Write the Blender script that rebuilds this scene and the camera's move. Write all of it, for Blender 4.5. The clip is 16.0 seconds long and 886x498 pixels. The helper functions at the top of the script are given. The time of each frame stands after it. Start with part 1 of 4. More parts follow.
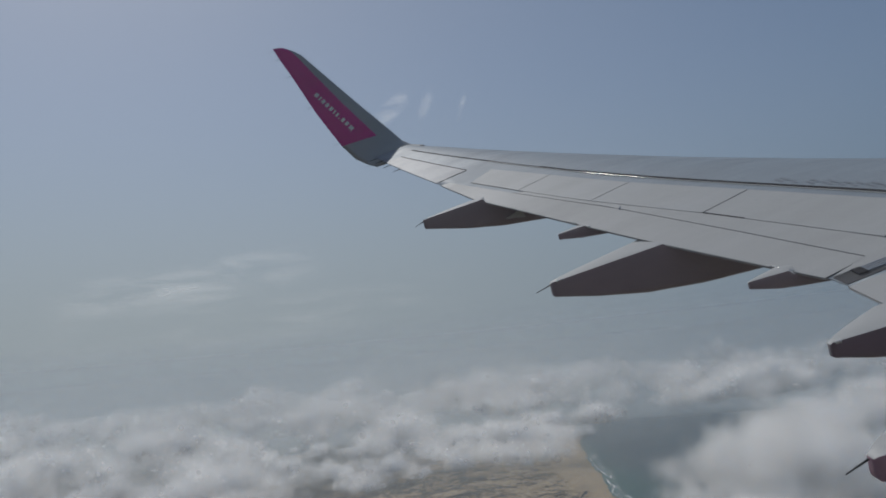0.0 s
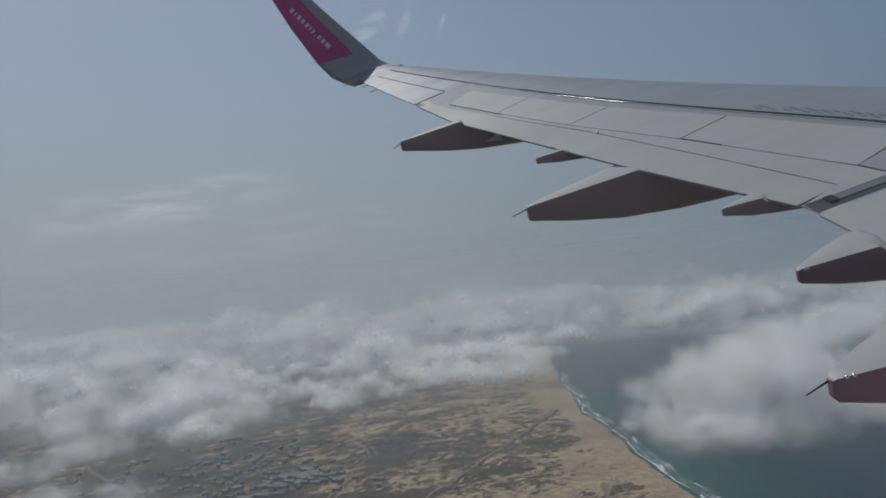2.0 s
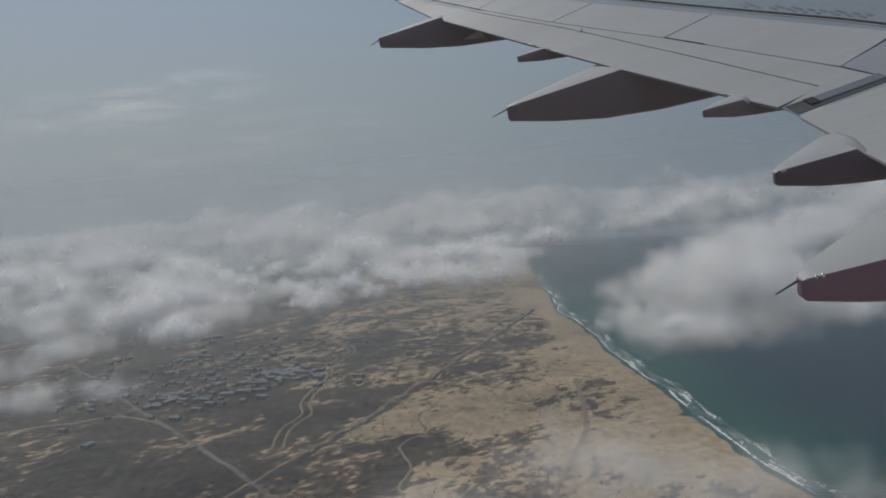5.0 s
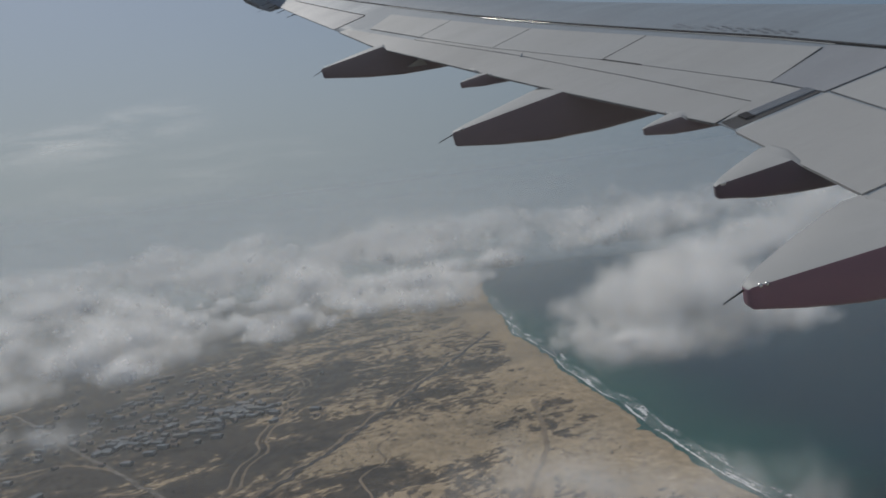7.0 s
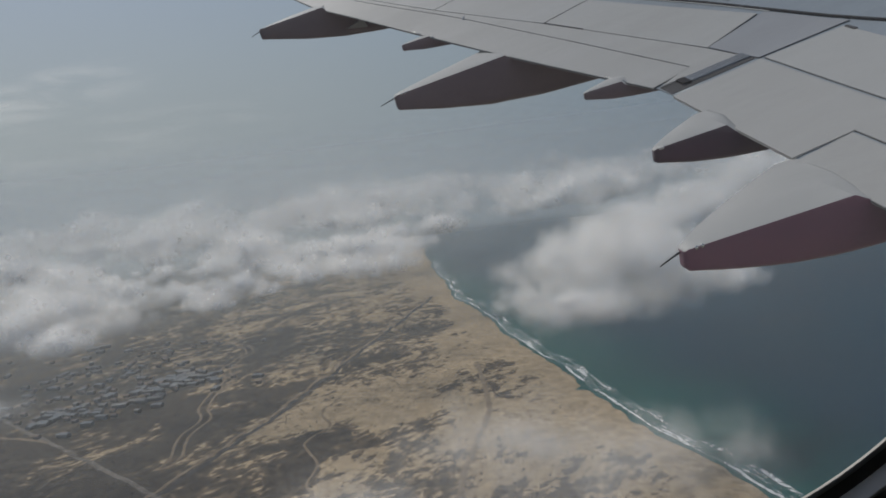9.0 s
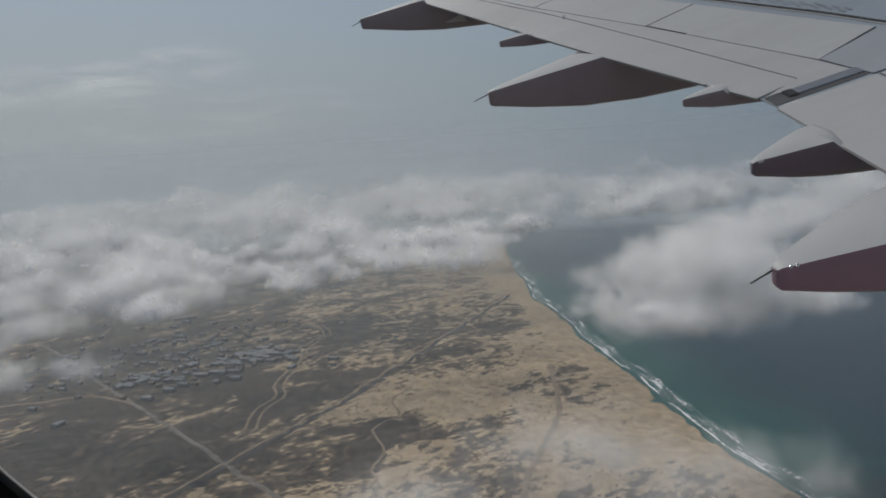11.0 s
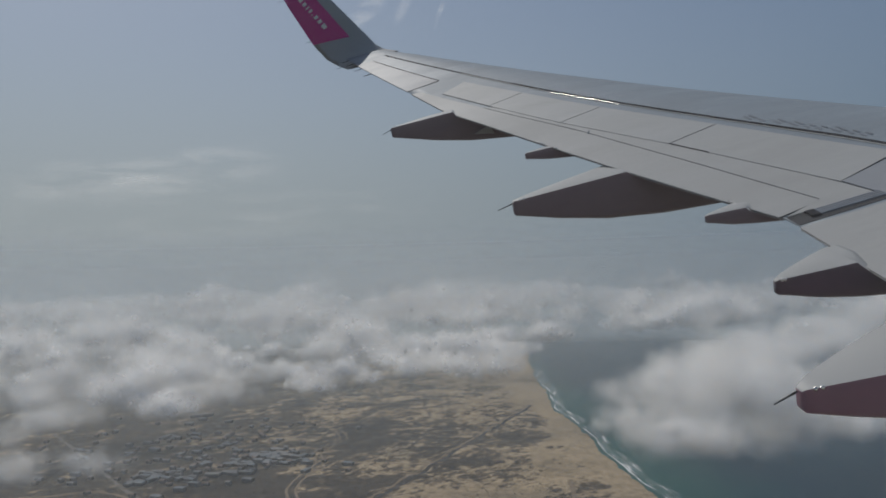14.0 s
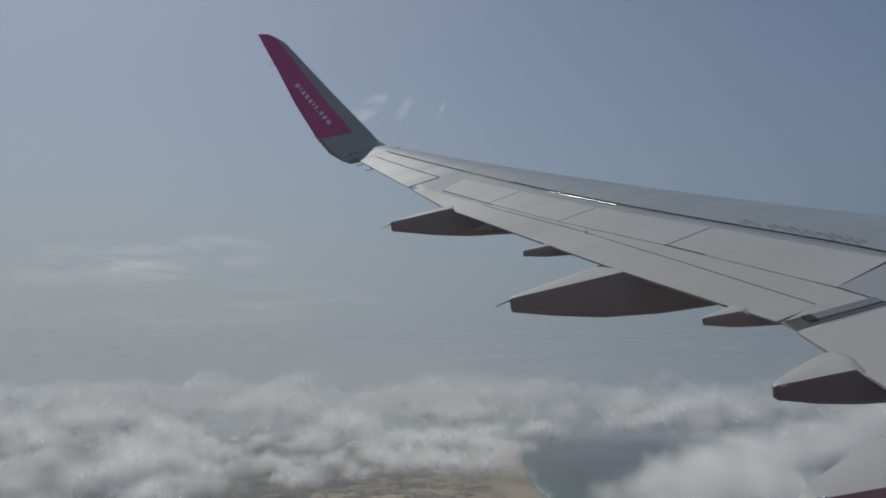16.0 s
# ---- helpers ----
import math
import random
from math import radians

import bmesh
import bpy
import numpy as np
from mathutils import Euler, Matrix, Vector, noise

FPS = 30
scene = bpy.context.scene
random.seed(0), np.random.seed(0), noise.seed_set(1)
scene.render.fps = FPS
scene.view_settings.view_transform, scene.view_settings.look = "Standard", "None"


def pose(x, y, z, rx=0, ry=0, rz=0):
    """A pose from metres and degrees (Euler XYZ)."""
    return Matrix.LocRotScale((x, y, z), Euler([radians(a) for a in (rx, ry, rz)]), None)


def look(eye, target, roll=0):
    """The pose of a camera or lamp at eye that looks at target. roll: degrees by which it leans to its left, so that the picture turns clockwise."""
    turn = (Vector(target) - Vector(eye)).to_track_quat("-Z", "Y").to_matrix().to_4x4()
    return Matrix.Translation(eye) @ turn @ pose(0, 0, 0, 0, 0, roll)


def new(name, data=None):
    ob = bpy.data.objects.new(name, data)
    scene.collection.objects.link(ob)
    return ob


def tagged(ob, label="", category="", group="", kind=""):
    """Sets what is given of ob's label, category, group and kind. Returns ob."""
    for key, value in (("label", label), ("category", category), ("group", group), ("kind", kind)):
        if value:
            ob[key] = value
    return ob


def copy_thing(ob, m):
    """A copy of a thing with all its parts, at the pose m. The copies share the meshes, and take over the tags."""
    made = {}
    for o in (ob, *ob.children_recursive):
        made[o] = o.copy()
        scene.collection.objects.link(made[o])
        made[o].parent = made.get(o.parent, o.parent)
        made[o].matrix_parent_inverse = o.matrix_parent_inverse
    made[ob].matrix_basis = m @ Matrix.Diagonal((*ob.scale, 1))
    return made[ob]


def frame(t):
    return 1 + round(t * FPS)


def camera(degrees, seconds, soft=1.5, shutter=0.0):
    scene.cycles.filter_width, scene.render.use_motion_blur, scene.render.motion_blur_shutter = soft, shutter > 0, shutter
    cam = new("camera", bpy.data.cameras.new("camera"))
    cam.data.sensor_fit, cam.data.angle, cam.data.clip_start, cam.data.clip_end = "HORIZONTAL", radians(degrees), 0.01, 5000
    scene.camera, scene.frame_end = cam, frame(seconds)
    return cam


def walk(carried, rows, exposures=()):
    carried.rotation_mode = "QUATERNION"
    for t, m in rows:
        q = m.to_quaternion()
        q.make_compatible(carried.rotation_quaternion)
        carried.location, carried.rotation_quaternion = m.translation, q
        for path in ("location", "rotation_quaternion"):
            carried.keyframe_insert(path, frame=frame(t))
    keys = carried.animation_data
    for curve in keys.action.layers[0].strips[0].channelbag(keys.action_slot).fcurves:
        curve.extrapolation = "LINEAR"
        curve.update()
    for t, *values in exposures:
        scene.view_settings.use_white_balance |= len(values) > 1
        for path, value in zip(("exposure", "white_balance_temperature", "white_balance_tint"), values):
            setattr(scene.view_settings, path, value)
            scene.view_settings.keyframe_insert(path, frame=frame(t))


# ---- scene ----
cam = camera(58.65, 16.0, soft=1.8)

# An airliner in a climbing right turn, seen from a cabin window behind the left wing; metres, ground at z = 0.
ALT = 400.0
PATH = [
    (0, pose(0.003, 0.005, 400.005, 98.39, 5.70, -0.77)),
    (0.5, pose(0.002, 0.004, 400.006, 96.39, 5.73, -1.18)),
    (1, pose(0.001, 0.005, 400.003, 94.84, 5.88, -1.57)),
    (1.5, pose(0.001, 0.002, 400.008, 93.57, 5.61, -2.33)),
    (2, pose(0.007, 0.007, 400.005, 92.63, 5.15, -2.50)),
    (2.5, pose(-0.001, 0.003, 400.006, 90.89, 4.78, -3.12)),
    (3, pose(0.007, 0.010, 400.003, 89.54, 4.20, -3.22)),
    (3.5, pose(0.002, 0.008, 400.003, 87.98, 4.15, -3.22)),
    (6, pose(0.005, 0.008, 399.998, 84.98, 5.58, -4.86)),
    (6.5, pose(-0.002, -0.001, 399.998, 85.23, 5.74, -5.97)),
    (7, pose(-0.002, -0.001, 399.999, 86.84, 7.30, -7.76)),
    (7.5, pose(0.002, 0.007, 399.993, 88.39, 7.78, -8.70)),
    (8, pose(0.014, 0.008, 399.986, 85.74, 8.40, -11.12)),
    (8.5, pose(0.006, 0.000, 399.992, 83.59, 8.23, -12.55)),
    (9, pose(-0.004, 0.001, 399.995, 83.77, 7.32, -11.97)),
    (11.5, pose(-0.012, 0.004, 399.998, 84.17, 3.41, -4.85)),
    (12, pose(-0.005, -0.002, 399.997, 85.03, 3.44, -4.65)),
    (12.5, pose(0.003, -0.008, 400.001, 86.70, 2.92, -4.44)),
    (13, pose(-0.005, -0.018, 400.004, 88.06, 2.65, -4.50)),
    (13.5, pose(0.005, -0.004, 400.000, 89.88, 1.86, -4.12)),
    (14, pose(0.006, -0.005, 400.001, 91.81, 1.53, -3.85)),
    (14.5, pose(-0.004, -0.012, 400.005, 93.32, 0.89, -3.96)),
    (15, pose(0.001, -0.004, 400.004, 94.96, 0.47, -3.87)),
    (15.5, pose(-0.002, -0.008, 400.003, 97.07, 0.35, -3.91)),
    (16, pose(-0.007, -0.014, 400.008, 98.62, -0.01, -4.27)),
]
walk(cam, PATH, [(0, -0.14, 6130, 10), (2, -0.16, 6180, 10), (3.5, -0.16, 6230, 10), (6, -0.18, 6300, 10), (8, -0.18, 6320, 10), (9, -0.05, 6380, 10), (11.5, -0.05, 6360, 10), (14, -0.12, 6330, 10), (16, -0.16, 6330, 10)])

# ---- light ----
SUN_AZ, SUN_EL = -28.0, 52.0          # degrees from +y towards +x, and above the horizon
world = bpy.data.worlds.new("sky")
scene.world = world
world.use_nodes = True
wn, wl = world.node_tree.nodes, world.node_tree.links
SKY = 0.07
bg = wn["Background"]
bg.inputs["Strength"].default_value = SKY
sky = wn.new("ShaderNodeTexSky")
sky.sky_type = "NISHITA"
sky.sun_disc = False
sky.sun_elevation, sky.sun_rotation = radians(SUN_EL), radians(SUN_AZ)
sky.air_density, sky.dust_density, sky.altitude = 1.0, 2.0, 600
tc = wn.new("ShaderNodeTexCoord")
sep = wn.new("ShaderNodeSeparateXYZ")
wl.new(tc.outputs["Generated"], sep.inputs[0])
ramp = wn.new("ShaderNodeMapRange")
ramp.interpolation_type = "SMOOTHERSTEP"
ramp.inputs["From Min"].default_value, ramp.inputs["From Max"].default_value = -0.02, 0.42
ramp.inputs["To Min"].default_value, ramp.inputs["To Max"].default_value = 1.0, 0.35
wl.new(sep.outputs["Z"], ramp.inputs["Value"])
mixw = wn.new("ShaderNodeMix")
mixw.data_type = "RGBA"
HAZE_AWAY, HAZE_SUN = (0.125, 0.175, 0.230), (0.310, 0.345, 0.358)
side = wn.new("ShaderNodeVectorMath")
side.operation = "DOT_PRODUCT"
side.inputs[1].default_value = (math.sin(radians(SUN_AZ)), math.cos(radians(SUN_AZ)), 0)
wl.new(tc.outputs["Generated"], side.inputs[0])
glow = wn.new("ShaderNodeMapRange")
glow.inputs["From Min"].default_value, glow.inputs["From Max"].default_value = 0.40, 0.98
wl.new(side.outputs["Value"], glow.inputs["Value"])
hz = wn.new("ShaderNodeMix")
hz.data_type = "RGBA"
hz.inputs["A"].default_value = (*[c / SKY for c in HAZE_AWAY], 1)
hz.inputs["B"].default_value = (*[c / SKY for c in HAZE_SUN], 1)
wl.new(glow.outputs["Result"], hz.inputs["Factor"])
wl.new(hz.outputs["Result"], mixw.inputs["B"])
wl.new(ramp.outputs["Result"], mixw.inputs["Factor"])
wl.new(sky.outputs["Color"], mixw.inputs["A"])
wl.new(mixw.outputs["Result"], bg.inputs["Color"])

sun_to = Vector((math.sin(radians(SUN_AZ)) * math.cos(radians(SUN_EL)), math.cos(radians(SUN_AZ)) * math.cos(radians(SUN_EL)), math.sin(radians(SUN_EL))))
sun = new("sun", bpy.data.lights.new("sun", "SUN"))
sun.data.energy, sun.data.angle, sun.data.color = 2.5, radians(0.6), (1.0, 0.95, 0.87)
sun.matrix_world = look(sun_to * 900 + Vector((0, 0, 500)), Vector((0, 0, 500)))
scene.cycles.transparent_max_bounces = 200


# ---- materials ----
def mat(name):
    m = bpy.data.materials.new(name)
    m.use_nodes = True
    return m, m.node_tree.nodes, m.node_tree.links, m.node_tree.nodes["Principled BSDF"]


def noise_node(n, l, scale, detail=6.0, rough=0.6, vec=None):
    k = n.new("ShaderNodeTexNoise")
    k.inputs["Scale"].default_value, k.inputs["Detail"].default_value, k.inputs["Roughness"].default_value = scale, detail, rough
    if vec is not None:
        l.new(vec, k.inputs["Vector"])
    return k


def ranged(n, l, src, a, b, c, d, smooth=False):
    k = n.new("ShaderNodeMapRange")
    if smooth:
        k.interpolation_type = "SMOOTHSTEP"
    for key, val in (("From Min", a), ("From Max", b), ("To Min", c), ("To Max", d)):
        k.inputs[key].default_value = val
    l.new(src, k.inputs["Value"])
    return k.outputs["Result"]


def mixed(n, l, fac, a, b):
    k = n.new("ShaderNodeMix")
    k.data_type = "RGBA"
    for key, val in (("Factor", fac), ("A", a), ("B", b)):
        if isinstance(val, bpy.types.NodeSocket):
            l.new(val, k.inputs[key])
        else:
            k.inputs[key].default_value = val if key == "Factor" else (*val, 1)
    return k.outputs["Result"]


def painted(name, colour, rough=0.4, dirt=0.12, scale=1.2, metal=0.0, coat=0.0, streak=True, spec=0.35):
    """Paint with faint stains at a large and a small scale."""
    m, n, l, p = mat(name)
    tcn = n.new("ShaderNodeTexCoord")
    mp = n.new("ShaderNodeMapping")
    mp.inputs["Scale"].default_value = (0.35, 1.6, 1.0) if streak else (1, 1, 1)
    l.new(tcn.outputs["Object"], mp.inputs["Vector"])
    big = noise_node(n, l, scale, 5, 0.6, mp.outputs["Vector"])
    fine = noise_node(n, l, scale * 14, 3, 0.6, mp.outputs["Vector"])
    both = n.new("ShaderNodeMath")
    both.operation = "MULTIPLY_ADD"
    l.new(fine.outputs["Fac"], both.inputs[0])
    both.inputs[1].default_value = 0.35
    l.new(big.outputs["Fac"], both.inputs[2])
    f = ranged(n, l, both.outputs[0], 0.45, 0.95, 0.0, 1.0)
    l.new(mixed(n, l, f, colour, [c * (1 - dirt * 2) for c in colour]), p.inputs["Base Color"])
    l.new(ranged(n, l, big.outputs["Fac"], 0.3, 0.7, rough * 0.8, rough * 1.2), p.inputs["Roughness"])
    p.inputs["Metallic"].default_value = metal
    p.inputs["Coat Weight"].default_value = coat
    p.inputs["Specular IOR Level"].default_value = spec
    return m


M_BOX = painted("wing_box_paint", (0.27, 0.31, 0.345), 0.55, spec=0.2)
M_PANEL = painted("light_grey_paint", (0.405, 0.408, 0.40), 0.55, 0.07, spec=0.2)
M_FLAP = painted("flap_paint", (0.398, 0.398, 0.388), 0.55, 0.08, 0.9, spec=0.2)
M_GAP_GREY = painted("gap_and_fitting_grey", (0.075, 0.075, 0.078), 0.8, 0.1, 6, spec=0.1)
M_GAP_TRIM = painted("dark_gap_and_trim", (0.03, 0.03, 0.034), 0.9, 0.1, 6, spec=0.1)
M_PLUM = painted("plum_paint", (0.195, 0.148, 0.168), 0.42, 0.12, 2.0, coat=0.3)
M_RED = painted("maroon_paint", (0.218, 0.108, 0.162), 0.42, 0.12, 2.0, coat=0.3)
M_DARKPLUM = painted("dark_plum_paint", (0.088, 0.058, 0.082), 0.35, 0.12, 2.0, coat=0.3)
M_MAGENTA = painted("magenta_paint", (0.54, 0.016, 0.25), 0.45, 0.08, 1.5, spec=0.2)
M_FIXED = painted("fixed_panel_paint", (0.30, 0.312, 0.33), 0.55, 0.07, spec=0.2)
M_SHARK = painted("sharklet_grey", (0.33, 0.35, 0.36), 0.5, 0.1, 1.5)
M_WHITE = painted("white_paint", (0.78, 0.76, 0.74), 0.4, 0.04, 8)
M_METAL = painted("bare_metal", (0.62, 0.62, 0.60), 0.28, 0.1, 4, metal=1.0)
M_STRUT = painted("blue_grey_metal", (0.18, 0.21, 0.25), 0.6, 0.2, 9)
M_BAR = painted("faded_stencil", (0.205, 0.225, 0.25), 0.5, 0.1, 12)
M_CABIN = painted("cabin_plastic", (0.72, 0.71, 0.69), 0.5, 0.05, 3, streak=False)
M_RIM = painted("rim_satin", (0.66, 0.61, 0.54), 0.35, 0.08, 30, metal=0.25, streak=False)
M_LIP = painted("lip_plastic", (0.42, 0.40, 0.37), 0.45, 0.06, 30, streak=False)
M_GASKET = painted("rubber", (0.16, 0.14, 0.125), 0.5, 0.1, 30, streak=False)


# ---- building helpers ----
def part(name, bm, material, parent=None, label="", smooth=False):
    """Link a bmesh as one mesh object under a thing or a part."""
    me = bpy.data.meshes.new(name)
    bmesh.ops.recalc_face_normals(bm, faces=bm.faces)
    if smooth:
        for f in bm.faces:
            f.smooth = True
    bm.to_mesh(me)
    bm.free()
    me.materials.append(material)
    ob = new(name, me)
    ob.parent = parent
    return tagged(ob, label)


def grid_mesh(bm, rows, closed=False):
    """Faces over a list of rows of points; closed joins each row's end to its start."""
    vs = [[bm.verts.new(p) for p in row] for row in rows]
    for a, b in zip(vs, vs[1:]):
        m = len(a)
        for i in range(m if closed else m - 1):
            j = (i + 1) % m
            bm.faces.new((a[i], a[j], b[j], b[i]))
    return vs


def rod(bm, a, b, ra, rb, n=8):
    a, b = Vector(a), Vector(b)
    w = (b - a).normalized()
    u = w.orthogonal().normalized()
    v = w.cross(u)
    rings = [[bm.verts.new(p + (u * math.cos(k * math.tau / n) + v * math.sin(k * math.tau / n)) * r) for k in range(n)] for p, r in ((a, ra), (b, rb))]
    for k in range(n):
        bm.faces.new((rings[0][k], rings[0][(k + 1) % n], rings[1][(k + 1) % n], rings[1][k]))
    bm.faces.new(rings[0][::-1])
    bm.faces.new(rings[1])


def box(bm, lo, hi):
    vs = [bm.verts.new((x, y, z)) for x in (lo[0], hi[0]) for y in (lo[1], hi[1]) for z in (lo[2], hi[2])]
    for f in ((0, 1, 3, 2), (4, 6, 7, 5), (0, 4, 5, 1), (2, 3, 7, 6), (0, 2, 6, 4), (1, 5, 7, 3)):
        bm.faces.new([vs[i] for i in f])


# ---- the airliner: x forward, y out along the left wing, z up, in its own axes ----
AC = pose(8.8803, -1.2067, 399.0713, 15.657, -9.648, -1.33)
EYE = (-8.62, 1.613, 2.05)
airliner = new("airliner")
airliner.matrix_world = AC
tagged(airliner, "airliner in flight with grey wing, magenta wingtip and dark fairings", "airplane")

TE_Y = (1.98, 6.30, 6.47, 8.10, 10.54, 11.61, 13.06, 17.0)
TE_X = (-6.15, -6.10, -6.11, -6.64, -7.39, -7.75, -8.06, -8.99)
HINGE_Y = (1.98, 6.08, 6.75, 7.45, 8.23, 9.52, 11.4, 13.5, 16.14, 17.0)
HINGE_X = (-3.4, -4.66, -4.87, -5.09, -5.39, -5.89, -6.6, -7.3, -8.21, -8.5)
SLOPE = 0.1077


def te(y):
    return float(np.interp(y, TE_Y, TE_X))


def le(y):
    return -0.52 * (y - 1.98) - max(0.0, y - 16.2) * 0.25


def hinge(y):
    return float(np.interp(y, HINGE_Y, HINGE_X))


def z_te(y):
    s = y - 1.98
    return 0.1091 + 0.08747 * s + 0.003053 * s * s


def top_z(x, y):
    """The upper skin: a straight rear slope up to the hinge line, then a crest and a drooped nose."""
    d, dh = x - te(y), hinge(y) - te(y)
    run = le(y) - te(y) - dh
    e = max(0.0, d - dh)
    c = (0.20 - 0.004 * (y - 7.0)) * run
    return z_te(y) + SLOPE * (min(d, dh) + e - e * e / (2 * c)) - 0.07 * run * min(1.0, e / run) ** 4


def low_z(x, y):
    c = le(y) - te(y)
    u = min(1.0, max(0.0, (x - te(y)) / c))
    return z_te(y) - 0.008 - c * 0.055 * math.sin(math.pi * u) ** 0.75 + (top_z(le(y), y) - z_te(y) - 0.04) * u ** 2


def station(y):
    """A closed wing section: along the top from tail to nose, back along the bottom."""
    c = le(y) - te(y)
    us = [0, .08, .16, .24, .32, .4, .48, .56, .64, .7, .76, .82, .87, .91, .95, .98, 1.0]
    top = [(te(y) + u * c, y, top_z(te(y) + u * c, y)) for u in us]
    low = [(te(y) + u * c, y, low_z(te(y) + u * c, y)) for u in us[-2::-1]]
    return top + low


bm = bmesh.new()
ys = sorted(set([1.6] + list(TE_Y) + list(HINGE_Y[1:-1]) + [2.25 + i * 0.25 for i in range(59)]))
vs = grid_mesh(bm, [station(y) for y in ys], closed=True)
bm.faces.new(vs[0])
bm.faces.new(vs[-1])
wing = part("wing", bm, M_BOX, airliner, "grey painted wing skin with fine dirt", True)


def patch_mesh(front, fy, rear, ry, lift, thick, grow=0.0, ns=14, nc=4):
    """A thin panel on the upper skin between two chordwise limits, each a function of y over its own stretch."""
    bm = bmesh.new()
    top, bot = [], []
    for i in range(ns + 1):
        s = i / ns
        yf, yr = fy[0] + s * (fy[1] - fy[0]), ry[0] + s * (ry[1] - ry[0])
        g = grow * (2 * s - 1)
        yf, yr = yf + g, yr + g
        row = []
        for j in range(nc + 1):
            q = j / nc
            x = (front(yf) + grow) * (1 - q) + (rear(yr) - grow) * q
            y = yf * (1 - q) + yr * q
            row.append((x, y, top_z(max(x, te(y)), y) - SLOPE * max(0.0, te(y) - x) + lift))
        top.append(row)
        bot.append([(x, y, z - thick) for x, y, z in row])
    a, b = grid_mesh(bm, top), grid_mesh(bm, bot)
    loop = lambda g: g[0] + [r[-1] for r in g[1:]] + g[-1][-2::-1] + [r[0] for r in g[-2:0:-1]]
    la, lb = loop(a), loop(b)
    for k in range(len(la)):
        j = (k + 1) % len(la)
        bm.faces.new((la[k], la[j], lb[j], lb[k]))
    return bm


def line(*pts):
    """x as a function of y through points given as (y, x)."""
    return lambda y: float(np.interp(y, [p[0] for p in pts], [p[1] for p in pts]))


def panel(name, front, fy, rear, ry, material, label="", gap_line=0.0035):
    ob = part(name, patch_mesh(front, fy, rear, ry, 0.009, 0.016 if "flap" in name else 0.007), material, wing, label)
    # dark underlay, wider than the panel, imitates the shade in the gaps round it
    if gap_line:
        part("gap_line", patch_mesh(front, fy, rear, ry, 0.004, 0.003, gap_line), M_GAP_GREY, wing, "dark underlay drawing the shaded gap round a panel")
    return ob


sp_front = line((6.93, -5.02), (8.52, -5.64), (10.0, -6.25), (11.44, -6.80), (12.85, -7.33))
sp_rear = line((6.74, -5.56), (8.39, -6.13), (9.89, -6.73), (11.30, -7.25), (12.55, -7.68))
for a, b, c, d in ((6.93, 8.508, 6.74, 8.383), (8.524, 9.993, 8.399, 9.883), (10.008, 11.433, 9.898, 11.293), (11.448, 12.85, 11.308, 12.55)):
    panel("spoiler", sp_front, (a, b), sp_rear, (c, d), M_PANEL, "light grey spoiler panel", 0.0055)
tab_line = line((6.54, -5.80), (7.77, -6.14), (9.47, -6.65), (11.38, -7.36), (13.02, -7.95))
flap_front = lambda y: sp_rear(y) - 0.011
panel("flap", flap_front, (6.72, 11.15), lambda y: min(tab_line(y) + 0.006, flap_front(y) - 0.01), (6.58, 11.3), M_FLAP, "light grey outer flap")
panel("flap_tab", lambda y: tab_line(y) - 0.006, (6.56, 12.98), lambda y: te(y) - 0.02, (6.50, 13.04), M_FLAP, "light grey trailing flap tab", 0.004)
ail_front = line((13.32, -7.63), (16.13, -8.52))
# greyer than the spoilers: weaker light on the aileron is put into its colour
panel("aileron", ail_front, (13.36, 16.1), lambda y: te(y) - 0.01, (13.28, 16.2), M_FIXED, "aileron in a darker grey for the weaker light on it", 0.006)
# shade of the gap ahead of the aileron, laid on as a dark strip
part("aileron_gap", patch_mesh(lambda y: ail_front(y) + 0.022, (13.4, 16.1), lambda y: ail_front(y) + 0.004, (13.4, 16.1), 0.009, 0.009, 0.0, 12, 1), M_GAP_TRIM, wing, "dark strip for the shaded gap ahead of the aileron")
panel("inner_spoiler", lambda y: -4.85 + (6.25 - y) * 0.012, (2.0, 6.23), lambda y: -5.43 + (6.27 - y) * 0.012, (2.0, 6.27), M_PANEL, "light grey inner spoiler panel")
panel("inner_flap", lambda y: -5.46 + (6.27 - y) * 0.012, (2.0, 5.075), lambda y: -5.75, (2.0, 5.075), M_FLAP, "light grey inner flap")
panel("inner_flap", lambda y: -5.46 + (6.27 - y) * 0.012, (5.07, 6.27), lambda y: te(y) - 0.02, (5.07, 6.27), M_FLAP, "light grey inner flap", 0)
panel("inner_flap_tab", lambda y: -5.775, (2.0, 5.06), lambda y: te(y) - 0.03, (2.0, 5.03), M_FLAP, "light grey inner flap tab")
# fixed panel ahead of the flap ends, and the flap's inner end beside the slot
panel("fixed_panel", lambda y: hinge(y) - 0.045, (6.28, 6.915), line((6.30, -5.455), (6.735, -5.552)), (6.30, 6.735), M_FIXED, "grey fixed panel beside the spoilers", 0.004)
panel("flap_end", line((6.455, -5.505), (6.72, -5.572)), (6.455, 6.72), line((6.475, -6.10), (6.579, -5.806)), (6.475, 6.579), M_FLAP, "light grey inner end of the outer flap", 0)
